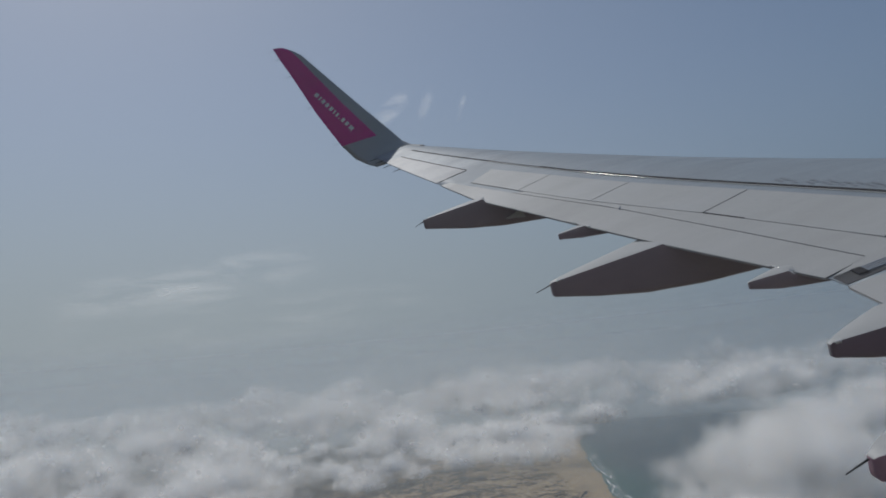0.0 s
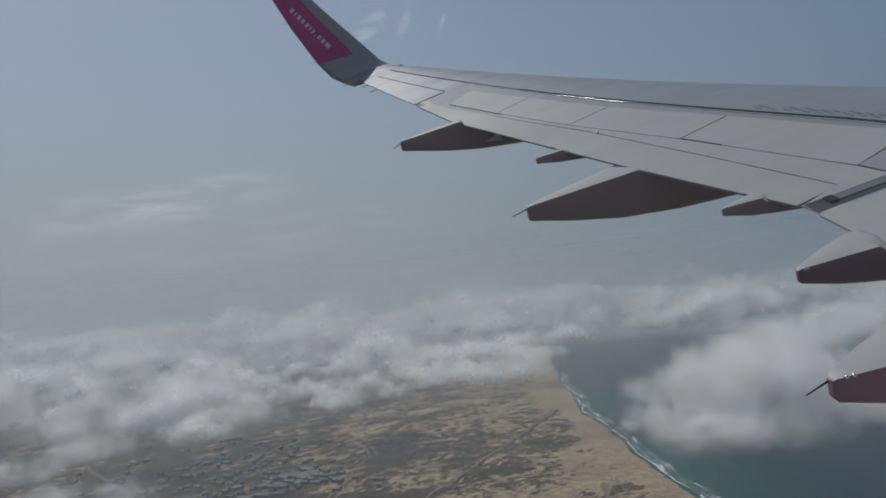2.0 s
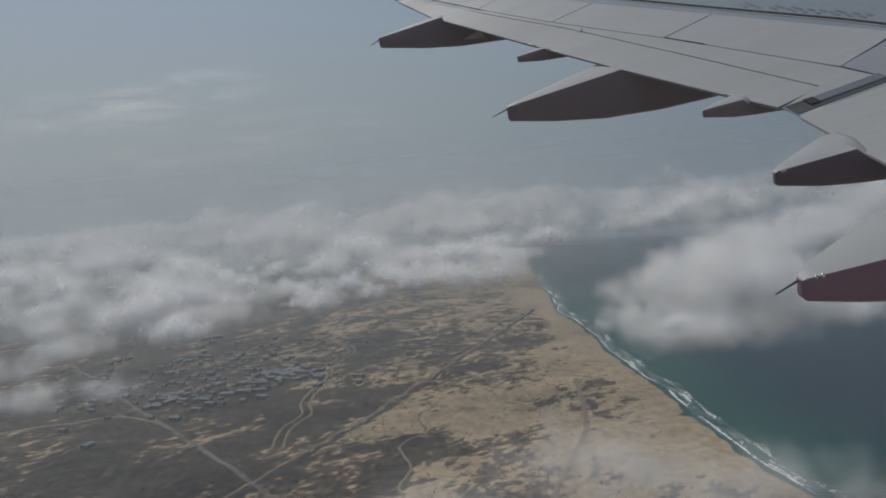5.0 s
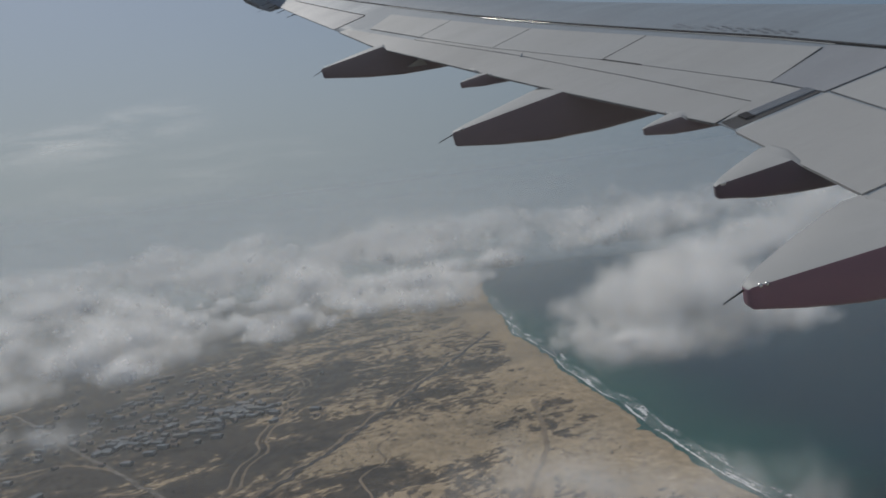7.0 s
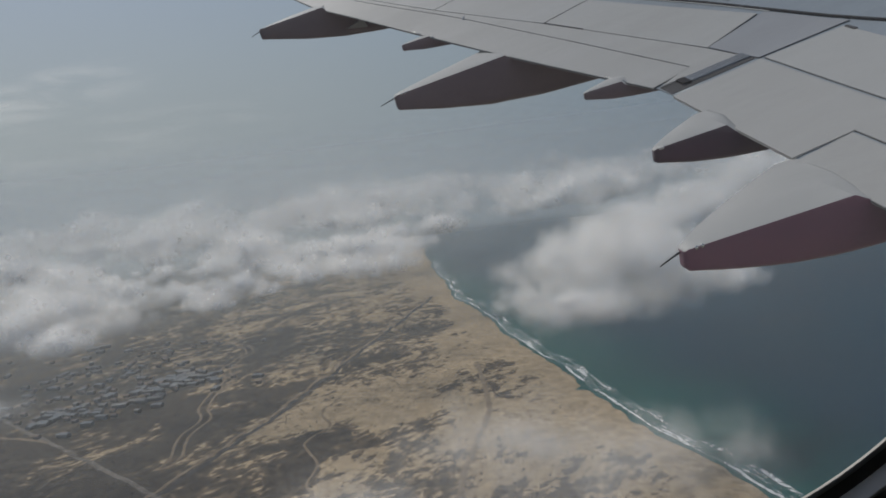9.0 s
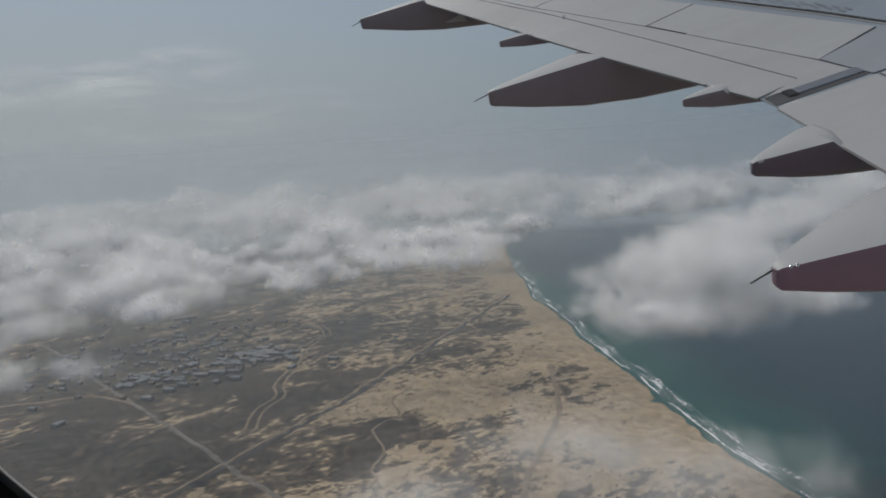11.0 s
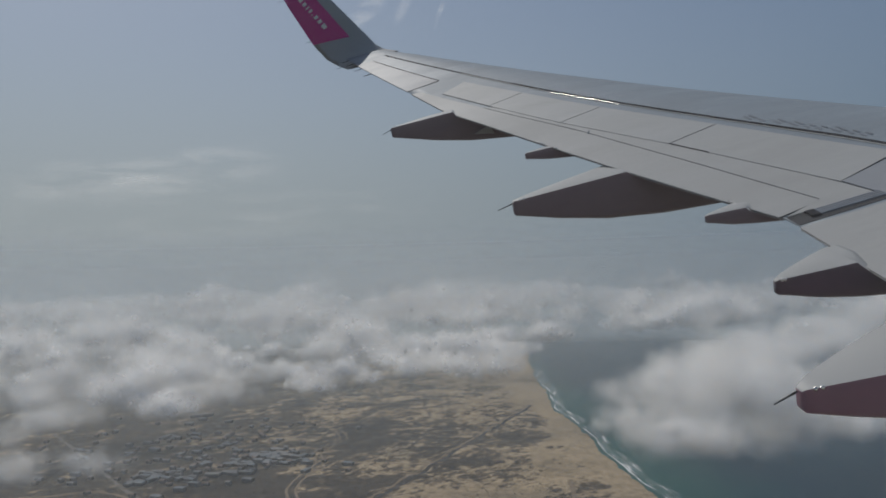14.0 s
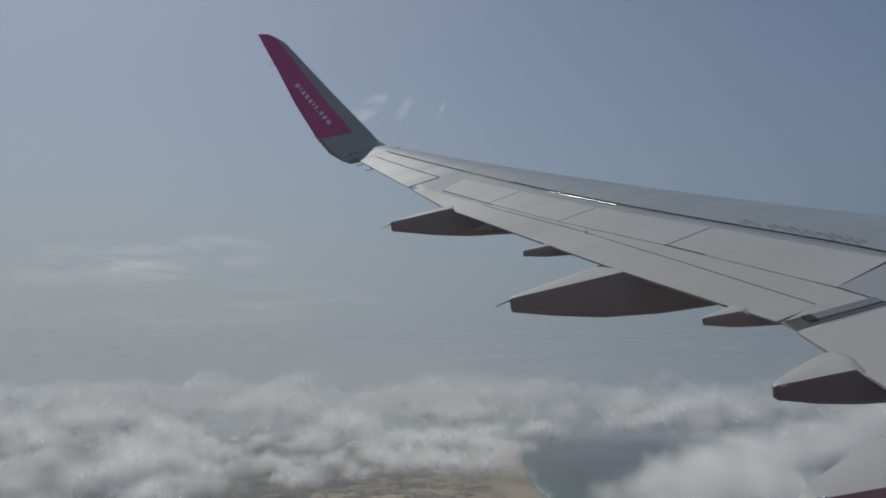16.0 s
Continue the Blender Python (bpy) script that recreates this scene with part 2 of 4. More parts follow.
# slot between the two flaps, its shade a flat dark patch; blue-grey ribbed track
part("slot", patch_mesh(lambda y: -5.47, (6.32, 6.46), lambda y: -6.10, (6.32, 6.47), 0.004, 0.003, 0.0, 3, 4), M_GAP_GREY, wing, "flat dark patch for the shaded slot between the flaps")
part("flap_track", patch_mesh(lambda y: -5.475, (6.365, 6.455), lambda y: -5.92, (6.375, 6.462), 0.013, 0.010, 0.0, 3, 4), M_STRUT, wing, "blue-grey metal flap track")
for k in range(3):
    yr = 6.385 + 0.026 * k
    part("track_rib", patch_mesh(lambda y: -5.48, (yr, yr + 0.006), lambda y: -5.91, (yr + 0.009, yr + 0.015), 0.016, 0.004, 0.0, 1, 4), M_FIXED, wing, "thin pale rib on the flap track")
part("track_end", patch_mesh(lambda y: -5.925, (6.36, 6.455), lambda y: -5.985, (6.37, 6.462), 0.018, 0.016, 0.0, 3, 1), M_GAP_TRIM, wing, "dark rubber end of the flap track")
part("hinge_fitting", patch_mesh(lambda y: -4.835, (6.12, 6.215), lambda y: -4.860, (6.12, 6.215), 0.014, 0.012, 0.0, 3, 1), M_GAP_GREY, wing, "small dark hinge fitting")
# step behind a spoiler's inner end, its shade laid on as a dark strip
part("open_step", patch_mesh(lambda y: sp_rear(y) + 0.004, (7.93, 8.385), lambda y: sp_rear(y) - 0.010, (7.93, 8.385), 0.0125, 0.003, 0.0, 4, 1), M_GAP_TRIM, wing, "dark strip for the shaded step behind the spoiler")
# shade of the long hinge gap ahead of the spoilers, a raised dark strip
for y0, y1, lift in ((2.0, 12.0, 0.013), (12.0, 16.3, 0.006)):
    part("hinge_gap", patch_mesh(lambda y: hinge(y) + 0.012, (y0, y1), lambda y: hinge(y) - 0.012, (y0, y1), lift, lift + 0.001, 0.0, 40, 1), M_GAP_TRIM, wing, "long raised dark strip for the shaded hinge gap")
# metal bead added to give the short glint along the hinge edge
bm = bmesh.new()
rows = []
for k in range(16):
    y = 9.9 + k * 0.08
    z = top_z(hinge(y), y) + 0.005
    rows.append([(hinge(y) - 0.032 + 0.004 * math.cos(q * math.tau / 12), y, z + 0.004 * math.sin(q * math.tau / 12)) for q in range(12)])
grid_mesh(bm, rows, closed=True)
part("glint_bead", bm, M_METAL, wing, "rounded bare metal bead added to catch a glint", True)
part("hinge_strip", patch_mesh(lambda y: hinge(y) - 0.014, (6.9, 13.4), lambda y: hinge(y) - 0.028, (6.9, 13.4), 0.006, 0.005, 0.0, 40, 1), M_PANEL, wing, "pale edge strip")
# unreadable stencils near the gap, as plain bars
rs = random.Random(4)
y = 7.35
while y < 8.5:
    w = rs.uniform(0.06, 0.14)
    for row in (0, 1):
        x0 = hinge(y) + 0.07 + row * 0.05
        p = [(x0, y), (x0, y + w), (x0 + 0.022, y + w), (x0 + 0.022, y)]
        if rs.random() < 0.85:
            bm = bmesh.new()
            bm.faces.new([bm.verts.new((a, b, top_z(a, b) + 0.004)) for a, b in p])
            part("stencil_bar", bm, M_BAR, wing, "faded unreadable stencil bar")
    y += w + 0.03
bm = bmesh.new()
for a, b, w in ((-6.61, 9.28, 0.010),):
    rod(bm, (a, b, top_z(a, b) + 0.01), (a + 0.02, b, top_z(a, b) + 0.04), w, w * 0.6)
part("fitting", bm, M_METAL, wing, "small bright metal fitting")


# thin metal rods added for the small glints on the trailing edge
for y0, y1 in ((6.74, 6.95), (9.12, 9.22), (9.36, 9.55)):
    bm = bmesh.new()
    rod(bm, (te(y0) - 0.012, y0, z_te(y0) + 0.008), (te(y1) - 0.012, y1, z_te(y1) + 0.008), 0.005, 0.005, 10)
    part("glint_bead", bm, M_METAL, wing, "rounded bare metal bead added to catch a glint", True)


def fairing(y_in, width, apex, tail, bottom, x_nose, material, rod_end=None, rivets=2, name="flap_fairing", label="dark plum flap fairing with a light grey upper face"):
    """A boat-tailed pod under the trailing edge. apex, tail: (x, z) of the upper edge; bottom: (x, z) from the tail forwards."""
    n, m = 26, 7
    bx, bz = [p[0] for p in bottom], [p[1] for p in bottom]
    sides, tops = [], []
    edge = te(y_in)
    xs = sorted([tail[0] + (x_nose - tail[0]) * (i / n) ** 1.15 for i in range(n + 1)] + [apex[0], max(apex[0], edge) + 0.004, max(apex[0], edge) + 0.03])
    for x in xs:
        s = min(1.0, (x - tail[0]) / (apex[0] - tail[0]))
        zt = tail[1] + (apex[1] - tail[1]) * s if s < 1 else apex[1] + (x - apex[0]) * 0.02
        z_up = zt
        if x > apex[0]:
            zt = min(zt, low_z(x, y_in) + 0.004)
        zb = min(float(np.interp(x, bx, bz)) - 0.012, zt - 0.02)
        w = width * (0.11 + 0.89 * s ** 0.84)
        fade = max(0.0, (x - bx[-1]) / (x_nose - bx[-1])) if x > bx[-1] else 0.0
        zb = zb + (zt - zb - 0.02) * fade ** 2
        h = zt - zb
        r = min(0.14 * h, 0.2 * w)
        ring = [(x, y_in, zt), (x, y_in - 0.006, zt - 0.4 * h)]
        ring += [(x, y_in + r * (1 - math.cos(k * math.pi / 2 / m)), zb + r * (1 - math.sin(k * math.pi / 2 / m))) for k in range(m + 1)]
        ring += [(x, y_in + w - r * (1 - math.sin(k * math.pi / 2 / m)), zb + r * (1 - math.cos(k * math.pi / 2 / m))) for k in range(m + 1)]
        ring += [(x, y_in + w, zt)]
        sides.append(ring)
        bridge = (z_up - zt) if x < max(apex[0], edge) + 0.01 else 0.0
        tops.append([(x, y_in + w * q, zt + bridge * min(1.0, q / 0.5) + 0.22 * w * math.sin(math.pi * q) * s * (1 - s)) for q in (0, .1, .25, .5, .75, .9, 1)])
    # round the tail end over
    x, cz = tail[0] - 0.012, 0.5 * (sides[0][0][2] + sides[0][7][2])
    cy = y_in + 0.11 * width
    cap = [(x, cy + (p[1] - cy) * 0.75, cz + (p[2] - cz) * 0.75) for p in sides[0]]
    captop = [(x, cy + (p[1] - cy) * 0.75, cz + (p[2] - cz) * 0.75) for p in tops[0]]
    bm = bmesh.new()
    vs = grid_mesh(bm, [cap] + sides)
    bm.faces.new(vs[0])
    pod = part(name, bm, material, airliner, label, True)
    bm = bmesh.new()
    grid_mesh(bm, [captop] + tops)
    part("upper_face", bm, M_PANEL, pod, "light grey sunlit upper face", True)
    if rod_end:
        bm = bmesh.new()
        a = (tail[0] + 0.02, y_in + 0.1 * width, tail[1] - 0.02)
        rod(bm, a, rod_end, 0.006, 0.003)
        part("static_wick", bm, M_GAP_TRIM, pod, "thin dark static wick")
    for k in range(rivets):
        q = 0.05 + 0.035 * k
        c = Vector((tail[0] + (apex[0] - tail[0]) * q, y_in + 0.004, tail[1] + (apex[1] - tail[1]) * q - 0.006))
        bm = bmesh.new()
        bmesh.ops.create_icosphere(bm, subdivisions=2, radius=0.011, matrix=Matrix.Translation(c))
        part("rivet", bm, M_METAL, pod, "bright metal rivet head", True)
    return pod


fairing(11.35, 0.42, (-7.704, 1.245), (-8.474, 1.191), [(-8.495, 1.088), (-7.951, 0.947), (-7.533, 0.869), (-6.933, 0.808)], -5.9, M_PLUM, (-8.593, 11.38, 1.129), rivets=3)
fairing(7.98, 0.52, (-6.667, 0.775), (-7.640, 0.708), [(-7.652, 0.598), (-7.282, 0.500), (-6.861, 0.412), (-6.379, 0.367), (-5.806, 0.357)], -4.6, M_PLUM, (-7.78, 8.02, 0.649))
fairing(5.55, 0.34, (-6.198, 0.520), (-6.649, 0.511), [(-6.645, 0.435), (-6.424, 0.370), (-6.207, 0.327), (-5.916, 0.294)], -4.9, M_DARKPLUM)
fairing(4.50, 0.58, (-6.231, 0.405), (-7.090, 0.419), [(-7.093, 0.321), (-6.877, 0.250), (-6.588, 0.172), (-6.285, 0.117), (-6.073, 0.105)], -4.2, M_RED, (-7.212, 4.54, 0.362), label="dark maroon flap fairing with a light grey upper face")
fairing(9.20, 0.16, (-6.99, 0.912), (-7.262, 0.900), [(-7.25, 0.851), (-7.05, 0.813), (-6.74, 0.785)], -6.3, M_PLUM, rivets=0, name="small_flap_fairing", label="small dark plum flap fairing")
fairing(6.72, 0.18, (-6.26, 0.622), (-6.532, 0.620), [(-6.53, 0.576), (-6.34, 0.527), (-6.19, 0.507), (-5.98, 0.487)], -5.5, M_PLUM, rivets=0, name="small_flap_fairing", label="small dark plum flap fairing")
# hinged fin beside the outermost pod
bm = bmesh.new()
for a, b, c in (((-7.28, 11.30, 1.004), (-7.49, 11.28, 0.939), (-7.24, 11.30, 0.90)), ((-7.28, 11.34, 1.004), (-7.49, 11.32, 0.939), (-7.24, 11.34, 0.90))):
    bm.faces.new([bm.verts.new(p) for p in (a, b, c)])
bmesh.ops.bridge_loops(bm, edges=bm.edges[:])
part("fairing_fin", bm, M_PANEL, airliner, "light grey fin on the fairing")

# ---- the upturned wingtip ----
TIP = [((-7.98, 17.0, 2.085), (-8.99, 17.0, 1.915)), ((-8.22, 17.18, 2.16), (-9.17, 17.15, 2.02)), ((-8.39, 17.33, 2.30), (-9.36, 17.30, 2.17)),
       ((-8.53, 17.45, 2.51), (-9.56, 17.46, 2.48)), ((-9.11, 17.62, 3.325), (-9.88, 17.61, 3.23)), ((-9.61, 17.76, 4.055), (-10.14, 17.76, 4.00)),
       ((-9.88, 17.85, 4.45), (-10.29, 17.85, 4.40)), ((-10.05, 17.88, 4.59), (-10.35, 17.88, 4.58)), ((-10.20, 17.90, 4.675), (-10.39, 17.90, 4.70))]


def tip_at(s, c, off=0.0):
    """A point of the wingtip: s from root to top (0 to 8), c from nose (0) to tail (1); off: out of its inner face."""
    i = min(7, int(s))
    f = s - i
    a, b = [Vector(TIP[i][k]).lerp(Vector(TIP[i + 1][k]), f) for k in (0, 1)]
    up = (Vector(TIP[i + 1][0]) - Vector(TIP[i][0])) + (Vector(TIP[i + 1][1]) - Vector(TIP[i][1]))
    chord = b - a
    nrm = chord.cross(up).normalized()
    if nrm.y > 0:
        nrm = -nrm
    thick = 0.045 * chord.length * 4 * c ** 0.6 * (1 - c) * 0.9
    return a + chord * c, nrm, thick + off


bm = bmesh.new()
cs = [0, .02, .06, .12, .2, .32, .45, .6, .75, .88, 1]
rows = []
for k in range(33):
    s = k / 4
    inner = [(lambda q: q[0] + q[1] * q[2])(tip_at(s, c)) for c in cs]
    outer = [(lambda q: q[0] - q[1] * q[2])(tip_at(s, c)) for c in cs[-2:0:-1]]
    rows.append(inner + outer)
vs = grid_mesh(bm, rows, closed=True)
bm.faces.new(vs[-1])
sharklet = part("wingtip_fin", bm, M_SHARK, airliner, "upturned grey and magenta wingtip fin", True)


def tip_patch(s0, s1, c0, c1, off, side=1, ns=20, nc=6):
    bm = bmesh.new()
    rows = []
    for i in range(ns + 1):
        s = s0 + (s1 - s0) * i / ns
        a, b = c0(s), c1(s)
        rows.append([(lambda q: q[0] + side * q[1] * q[2])(tip_at(s, a + (b - a) * j / nc, off)) for j in range(nc + 1)])
    grid_mesh(bm, rows)
    return bm


front_edge = lambda s: float(np.interp(s, [3, 4, 5, 6, 7, 7.6, 8], [0.30, 0.29, 0.27, 0.22, 0.11, 0.0, 0.0]))
for side in (1, -1):
    part("livery_panel", tip_patch(3.0, 8.0, front_edge, lambda s: 1.0, 0.004, side), M_MAGENTA, sharklet, "magenta livery panel", True)
part("root_band", tip_patch(0.05, 1.1, lambda s: 0.02, lambda s: 0.98, 0.005), M_PANEL, sharklet, "light grey root band", True)
# the livery's lettering as plain white bars
tiptext = [0.9, 0.35, 0.75, 0.75, 0.75, 0.35, 0.5, 0.25, 0.7, 0.75, 1.1]
a, b = Vector((-9.80, 17.68, 3.60)), Vector((-9.24, 17.50, 2.70))
total = sum(tiptext) + 0.5 * len(tiptext)
pos = 0.0
n_in = Vector((0, -0.98, 0.2))
down = (b - a).normalized()
side = n_in.cross(down).normalized()
if side.x > 0:
    side = -side
for k, w in enumerate(tiptext):
    p, q = a.lerp(b, pos / total), a.lerp(b, (pos + w) / total)
    h = 0.085 if k not in (7,) else 0.025
    lift = n_in * 0.056
    bm = bmesh.new()
    bm.faces.new([bm.verts.new(v + lift) for v in (p + side * 0.04, q + side * 0.04, q + side * (0.04 - h), p + side * (0.04 - h))])
    part("livery_bar", bm, M_WHITE, sharklet, "plain white bar")
    pos += w + 0.5
for s in (7.6, 6.4, 5.2, 4.2, 3.1, 0.6):
    p = tip_at(s, 0.99)[0]
    bm = bmesh.new()
    rod(bm, p, p + Vector((-0.13, 0.0, -0.012)), 0.003, 0.002, 6)
    part("static_wick", bm, M_GAP_TRIM, sharklet, "thin dark static wick")
for y in (15.2, 15.8, 16.4, 16.8):
    bm = bmesh.new()
    rod(bm, (te(y) + 0.02, y, z_te(y)), (te(y) - 0.15, y, z_te(y) - 0.02), 0.007, 0.004, 6)
    part("static_wick", bm, M_GAP_TRIM, wing, "thin dark static wick")

# ---- the cabin round the camera ----
WY = EYE[1] + 0.125
WC = (EYE[0] + 0.0495, EYE[2] + 0.029)
TURN = radians(-16)


def rim_loop(grow, y, hw=0.1255, hh=0.172, r=0.088, n=24):
    """The window's rounded outline, grown by some metres, in the plane y."""
    pts = []
    for cx, cz, a0 in ((hw - r, hh - r, 0), (-hw + r, hh - r, 90), (-hw + r, -hh + r, 180), (hw - r, -hh + r, 270)):
        for k in range(n + 1):
            a = radians(a0 + 90 * k / n)
            u, w = cx + (r + grow) * math.cos(a), cz + (r + grow) * math.sin(a)
            pts.append((WC[0] + u * math.cos(TURN) - w * math.sin(TURN), y, WC[1] + u * math.sin(TURN) + w * math.cos(TURN)))
    return pts


cabin = tagged(new("cabin_wall"), "plain grey curved airliner cabin wall with a window opening", "wall", kind="structure")
cabin.matrix_world = AC
X0, X1, RAD, AX = -14.0, -2.0, 1.93, 1.70
GX, GZ = (EYE[0] - 0.45, EYE[0] + 0.6), (EYE[2] - 0.5, EYE[2] + 0.5)
bm = bmesh.new()
xs = sorted([X0 + 0.27 * k for k in range(45) if not GX[0] - 0.2 < X0 + 0.27 * k < GX[1] + 0.2] + list(GX))
i_gap = xs.index(GX[0])
a_lo, a_hi = math.asin((GZ[0] - AX) / RAD), math.asin((GZ[1] - AX) / RAD)
angs = [a_lo, a_hi] + [a_hi + (math.tau + a_lo - a_hi) * k / 40 for k in range(1, 40)]
# unseen openings in the far wall, added to brighten the cabin and window rim
far = [k for k in range(1, 40) if 0.02 < math.sin(angs[k]) < 0.28 and math.cos(angs[k]) < 0]
outer = [[bm.verts.new((x, RAD * math.cos(a), AX + RAD * math.sin(a))) for a in angs] for x in xs]
for i in range(len(xs) - 1):
    for k in range(len(angs)):
        if (i == i_gap and k == 0) or (k in far and i % 3 and xs[i + 1] - xs[i] < 0.3):
            continue
        j = (k + 1) % len(angs)
        bm.faces.new((outer[i][k], outer[i][j], outer[i + 1][j], outer[i + 1][k]))
bm.faces.new(outer[0])
bm.faces.new(outer[-1])
# the reveal from the hull in to the window panel
lo = [(GX[0], GZ[0]), (GX[1], GZ[0]), (GX[1], GZ[1]), (GX[0], GZ[1])]
hull = [outer[i_gap][0], outer[i_gap + 1][0], outer[i_gap + 1][1], outer[i_gap][1]]
inn = [bm.verts.new((x, WY + 0.004, z)) for x, z in lo]
for k in range(4):
    j = (k + 1) % 4
    bm.faces.new((hull[k], hull[j], inn[j], inn[k]))
part("hull", bm, M_CABIN, cabin, "light grey hull shell")
bm = bmesh.new()
inner_loop = rim_loop(0.044, WY - 0.0215)
n = len(inner_loop)
frame_pts = []
for x, y, z in inner_loop:
    dx, dz = x - WC[0], z - WC[1]
    s = min((GX[1] - WC[0]) / dx if dx > 1e-6 else 1e9, (GX[0] - WC[0]) / dx if dx < -1e-6 else 1e9, (GZ[1] - WC[1]) / dz if dz > 1e-6 else 1e9, (GZ[0] - WC[1]) / dz if dz < -1e-6 else 1e9)
    frame_pts.append((WC[0] + dx * s, WY, WC[1] + dz * s))
grid_mesh(bm, [inner_loop, frame_pts], closed=True)
part("side_panel", bm, M_CABIN, cabin, "light grey plastic side panel")
window = tagged(new("window_1"), "rounded cabin window with satin rings and dark rubber seals", "window", kind="structure")
window.matrix_world = AC


def ring(name, g0, g1, y0, y1, crown, material, label):
    """A ring round the window between two offsets from its outline, with a crowned face."""
    bm = bmesh.new()
    rows = []
    for k in range(7):
        s = k / 6
        rows.append(rim_loop(g0 + (g1 - g0) * s, y0 + (y1 - y0) * s - crown * math.sin(math.pi * s)))
    rows.append(rim_loop(g1, max(y0, y1) + 0.0006))
    rows.append(rim_loop(g0, max(y0, y1) + 0.0006))
    grid_mesh(bm, rows + rows[:1], closed=True)
    return part(name, bm, material, window, label, True)


ring("lip", 0.0000, 0.0012, WY, WY - 0.0004, 0.0002, M_LIP, "pale plastic lip")
ring("gasket", 0.0012, 0.0044, WY - 0.0004, WY - 0.0012, 0.0, M_GASKET, "black rubber gasket")
ring("inner_ring", 0.0044, 0.0052, WY - 0.0014, WY - 0.0056, -0.0005, M_RIM, "satin metal ring")
ring("gasket", 0.0052, 0.0078, WY - 0.0056, WY - 0.0062, 0.0, M_GASKET, "black rubber gasket")
ring("outer_ring", 0.0078, 0.0083, WY - 0.0064, WY - 0.0094, -0.0004, M_RIM, "satin metal ring")
ring("gasket", 0.0083, 0.0105, WY - 0.0094, WY - 0.0100, 0.0, M_GASKET, "black rubber gasket")
ring("bezel", 0.0105, 0.045, WY - 0.0102, WY - 0.022, 0.0005, M_CABIN, "light grey plastic bezel")
# the pane, with a faint milky scatter that stands in for window glare
m, n, l, p = mat("glare_veil_pane")
geo = n.new("ShaderNodeNewGeometry")
dn = noise_node(n, l, 9.0, 4, 0.6, geo.outputs["Position"])
trn, tra, glo = n.new("ShaderNodeBsdfTransparent"), n.new("ShaderNodeBsdfTranslucent"), n.new("ShaderNodeBsdfGlossy")
tra.inputs["Color"].default_value = (0.8, 0.82, 0.86, 1)
glo.inputs["Roughness"].default_value = 0.02
m1, m2 = n.new("ShaderNodeMixShader"), n.new("ShaderNodeMixShader")
l.new(ranged(n, l, dn.outputs["Fac"], 0.3, 0.7, 0.022, 0.042), m1.inputs[0])
l.new(trn.outputs[0], m1.inputs[1])
l.new(tra.outputs[0], m1.inputs[2])
m2.inputs[0].default_value = 0.004
l.new(m1.outputs[0], m2.inputs[1])
l.new(glo.outputs[0], m2.inputs[2])
l.new(m2.outputs[0], n["Material Output"].inputs["Surface"])
bm = bmesh.new()
bm.faces.new([bm.verts.new(q) for q in rim_loop(0.06, WY + 0.012)])
pane = part("pane", bm, m, window, "clear pane with a faint milky veil for window glare")
pane.visible_shadow = False


# ---- land, sea and sky ----
COAST = 470.0


def perlin(x, y, seed):
    """Smooth lattice noise from -1 to 1 on arrays."""
    r = np.random.RandomState(seed)
    perm = r.permutation(512)
    ang = r.rand(512) * math.tau
    xi, yi = np.floor(x).astype(int), np.floor(y).astype(int)
    fx, fy = x - xi, y - yi
    u, v = fx ** 3 * (fx * (fx * 6 - 15) + 10), fy ** 3 * (fy * (fy * 6 - 15) + 10)

    def corner(i, j):
        a = ang[perm[(perm[(xi + i) & 511] + yi + j) & 511]]
        return np.cos(a) * (fx - i) + np.sin(a) * (fy - j)
    return 1.5 * ((corner(0, 0) * (1 - u) + corner(1, 0) * u) * (1 - v) + (corner(0, 1) * (1 - u) + corner(1, 1) * u) * v)


def fbm(x, y, octaves, seed, gain=0.5):
    return sum(gain ** k * perlin(x * 2.03 ** k + 7.3 * k, y * 2.03 ** k - 3.1 * k, seed + k) for k in range(octaves))


def sheet(name, X, Y, Z, material, keep=None, attr=None):
    """A mesh over the grids X, Y, Z."""
    h, w = X.shape
    me = bpy.data.meshes.new(name)
    idx = np.arange(h * w).reshape(h, w)
    q = np.stack([idx[:-1, :-1], idx[:-1, 1:], idx[1:, 1:], idx[1:, :-1]], -1).reshape(-1, 4)
    V = np.stack([X, Y, Z], -1).reshape(-1, 3)
    if keep is not None:
        kq = keep.reshape(-1)[q].any(1)
        q = q[kq]
        used = np.unique(q)
        back = np.zeros(h * w, int)
        back[used] = np.arange(len(used))
        q, V = back[q], V[used]
        if attr is not None:
            attr = attr.reshape(-1)[used]
    elif attr is not None:
        attr = attr.reshape(-1)
    me.from_pydata(V.tolist(), [], q.tolist())
    me.polygons.foreach_set("use_smooth", [True] * len(me.polygons))
    if attr is not None:
        a = me.attributes.new("thickness", "FLOAT", "POINT")
        a.data.foreach_set("value", attr.astype(np.float32))
    me.materials.append(material)
    return new(name, me)


def coast_x(y):
    return COAST + 9 * np.sin(y / 310.0 + 0.6) + 5 * np.sin(y / 97.0) + 2.5 * np.sin(y / 41.0) + np.clip(y - 2300, 0, 2600) * 0.13


# land material: dark scrub with wind-drawn sand between, all sand towards the beach
m, n, l, p = mat("scrub_and_sand")
geo = n.new("ShaderNodeNewGeometry")
sx = n.new("ShaderNodeSeparateXYZ")
l.new(geo.outputs["Position"], sx.inputs[0])
turn = n.new("ShaderNodeMapping")
turn.inputs["Rotation"].default_value = (0, 0, radians(-40))
l.new(geo.outputs["Position"], turn.inputs["Vector"])
mp = n.new("ShaderNodeMapping")
mp.inputs["Scale"].default_value = (0.0062, 0.0100, 0.004)
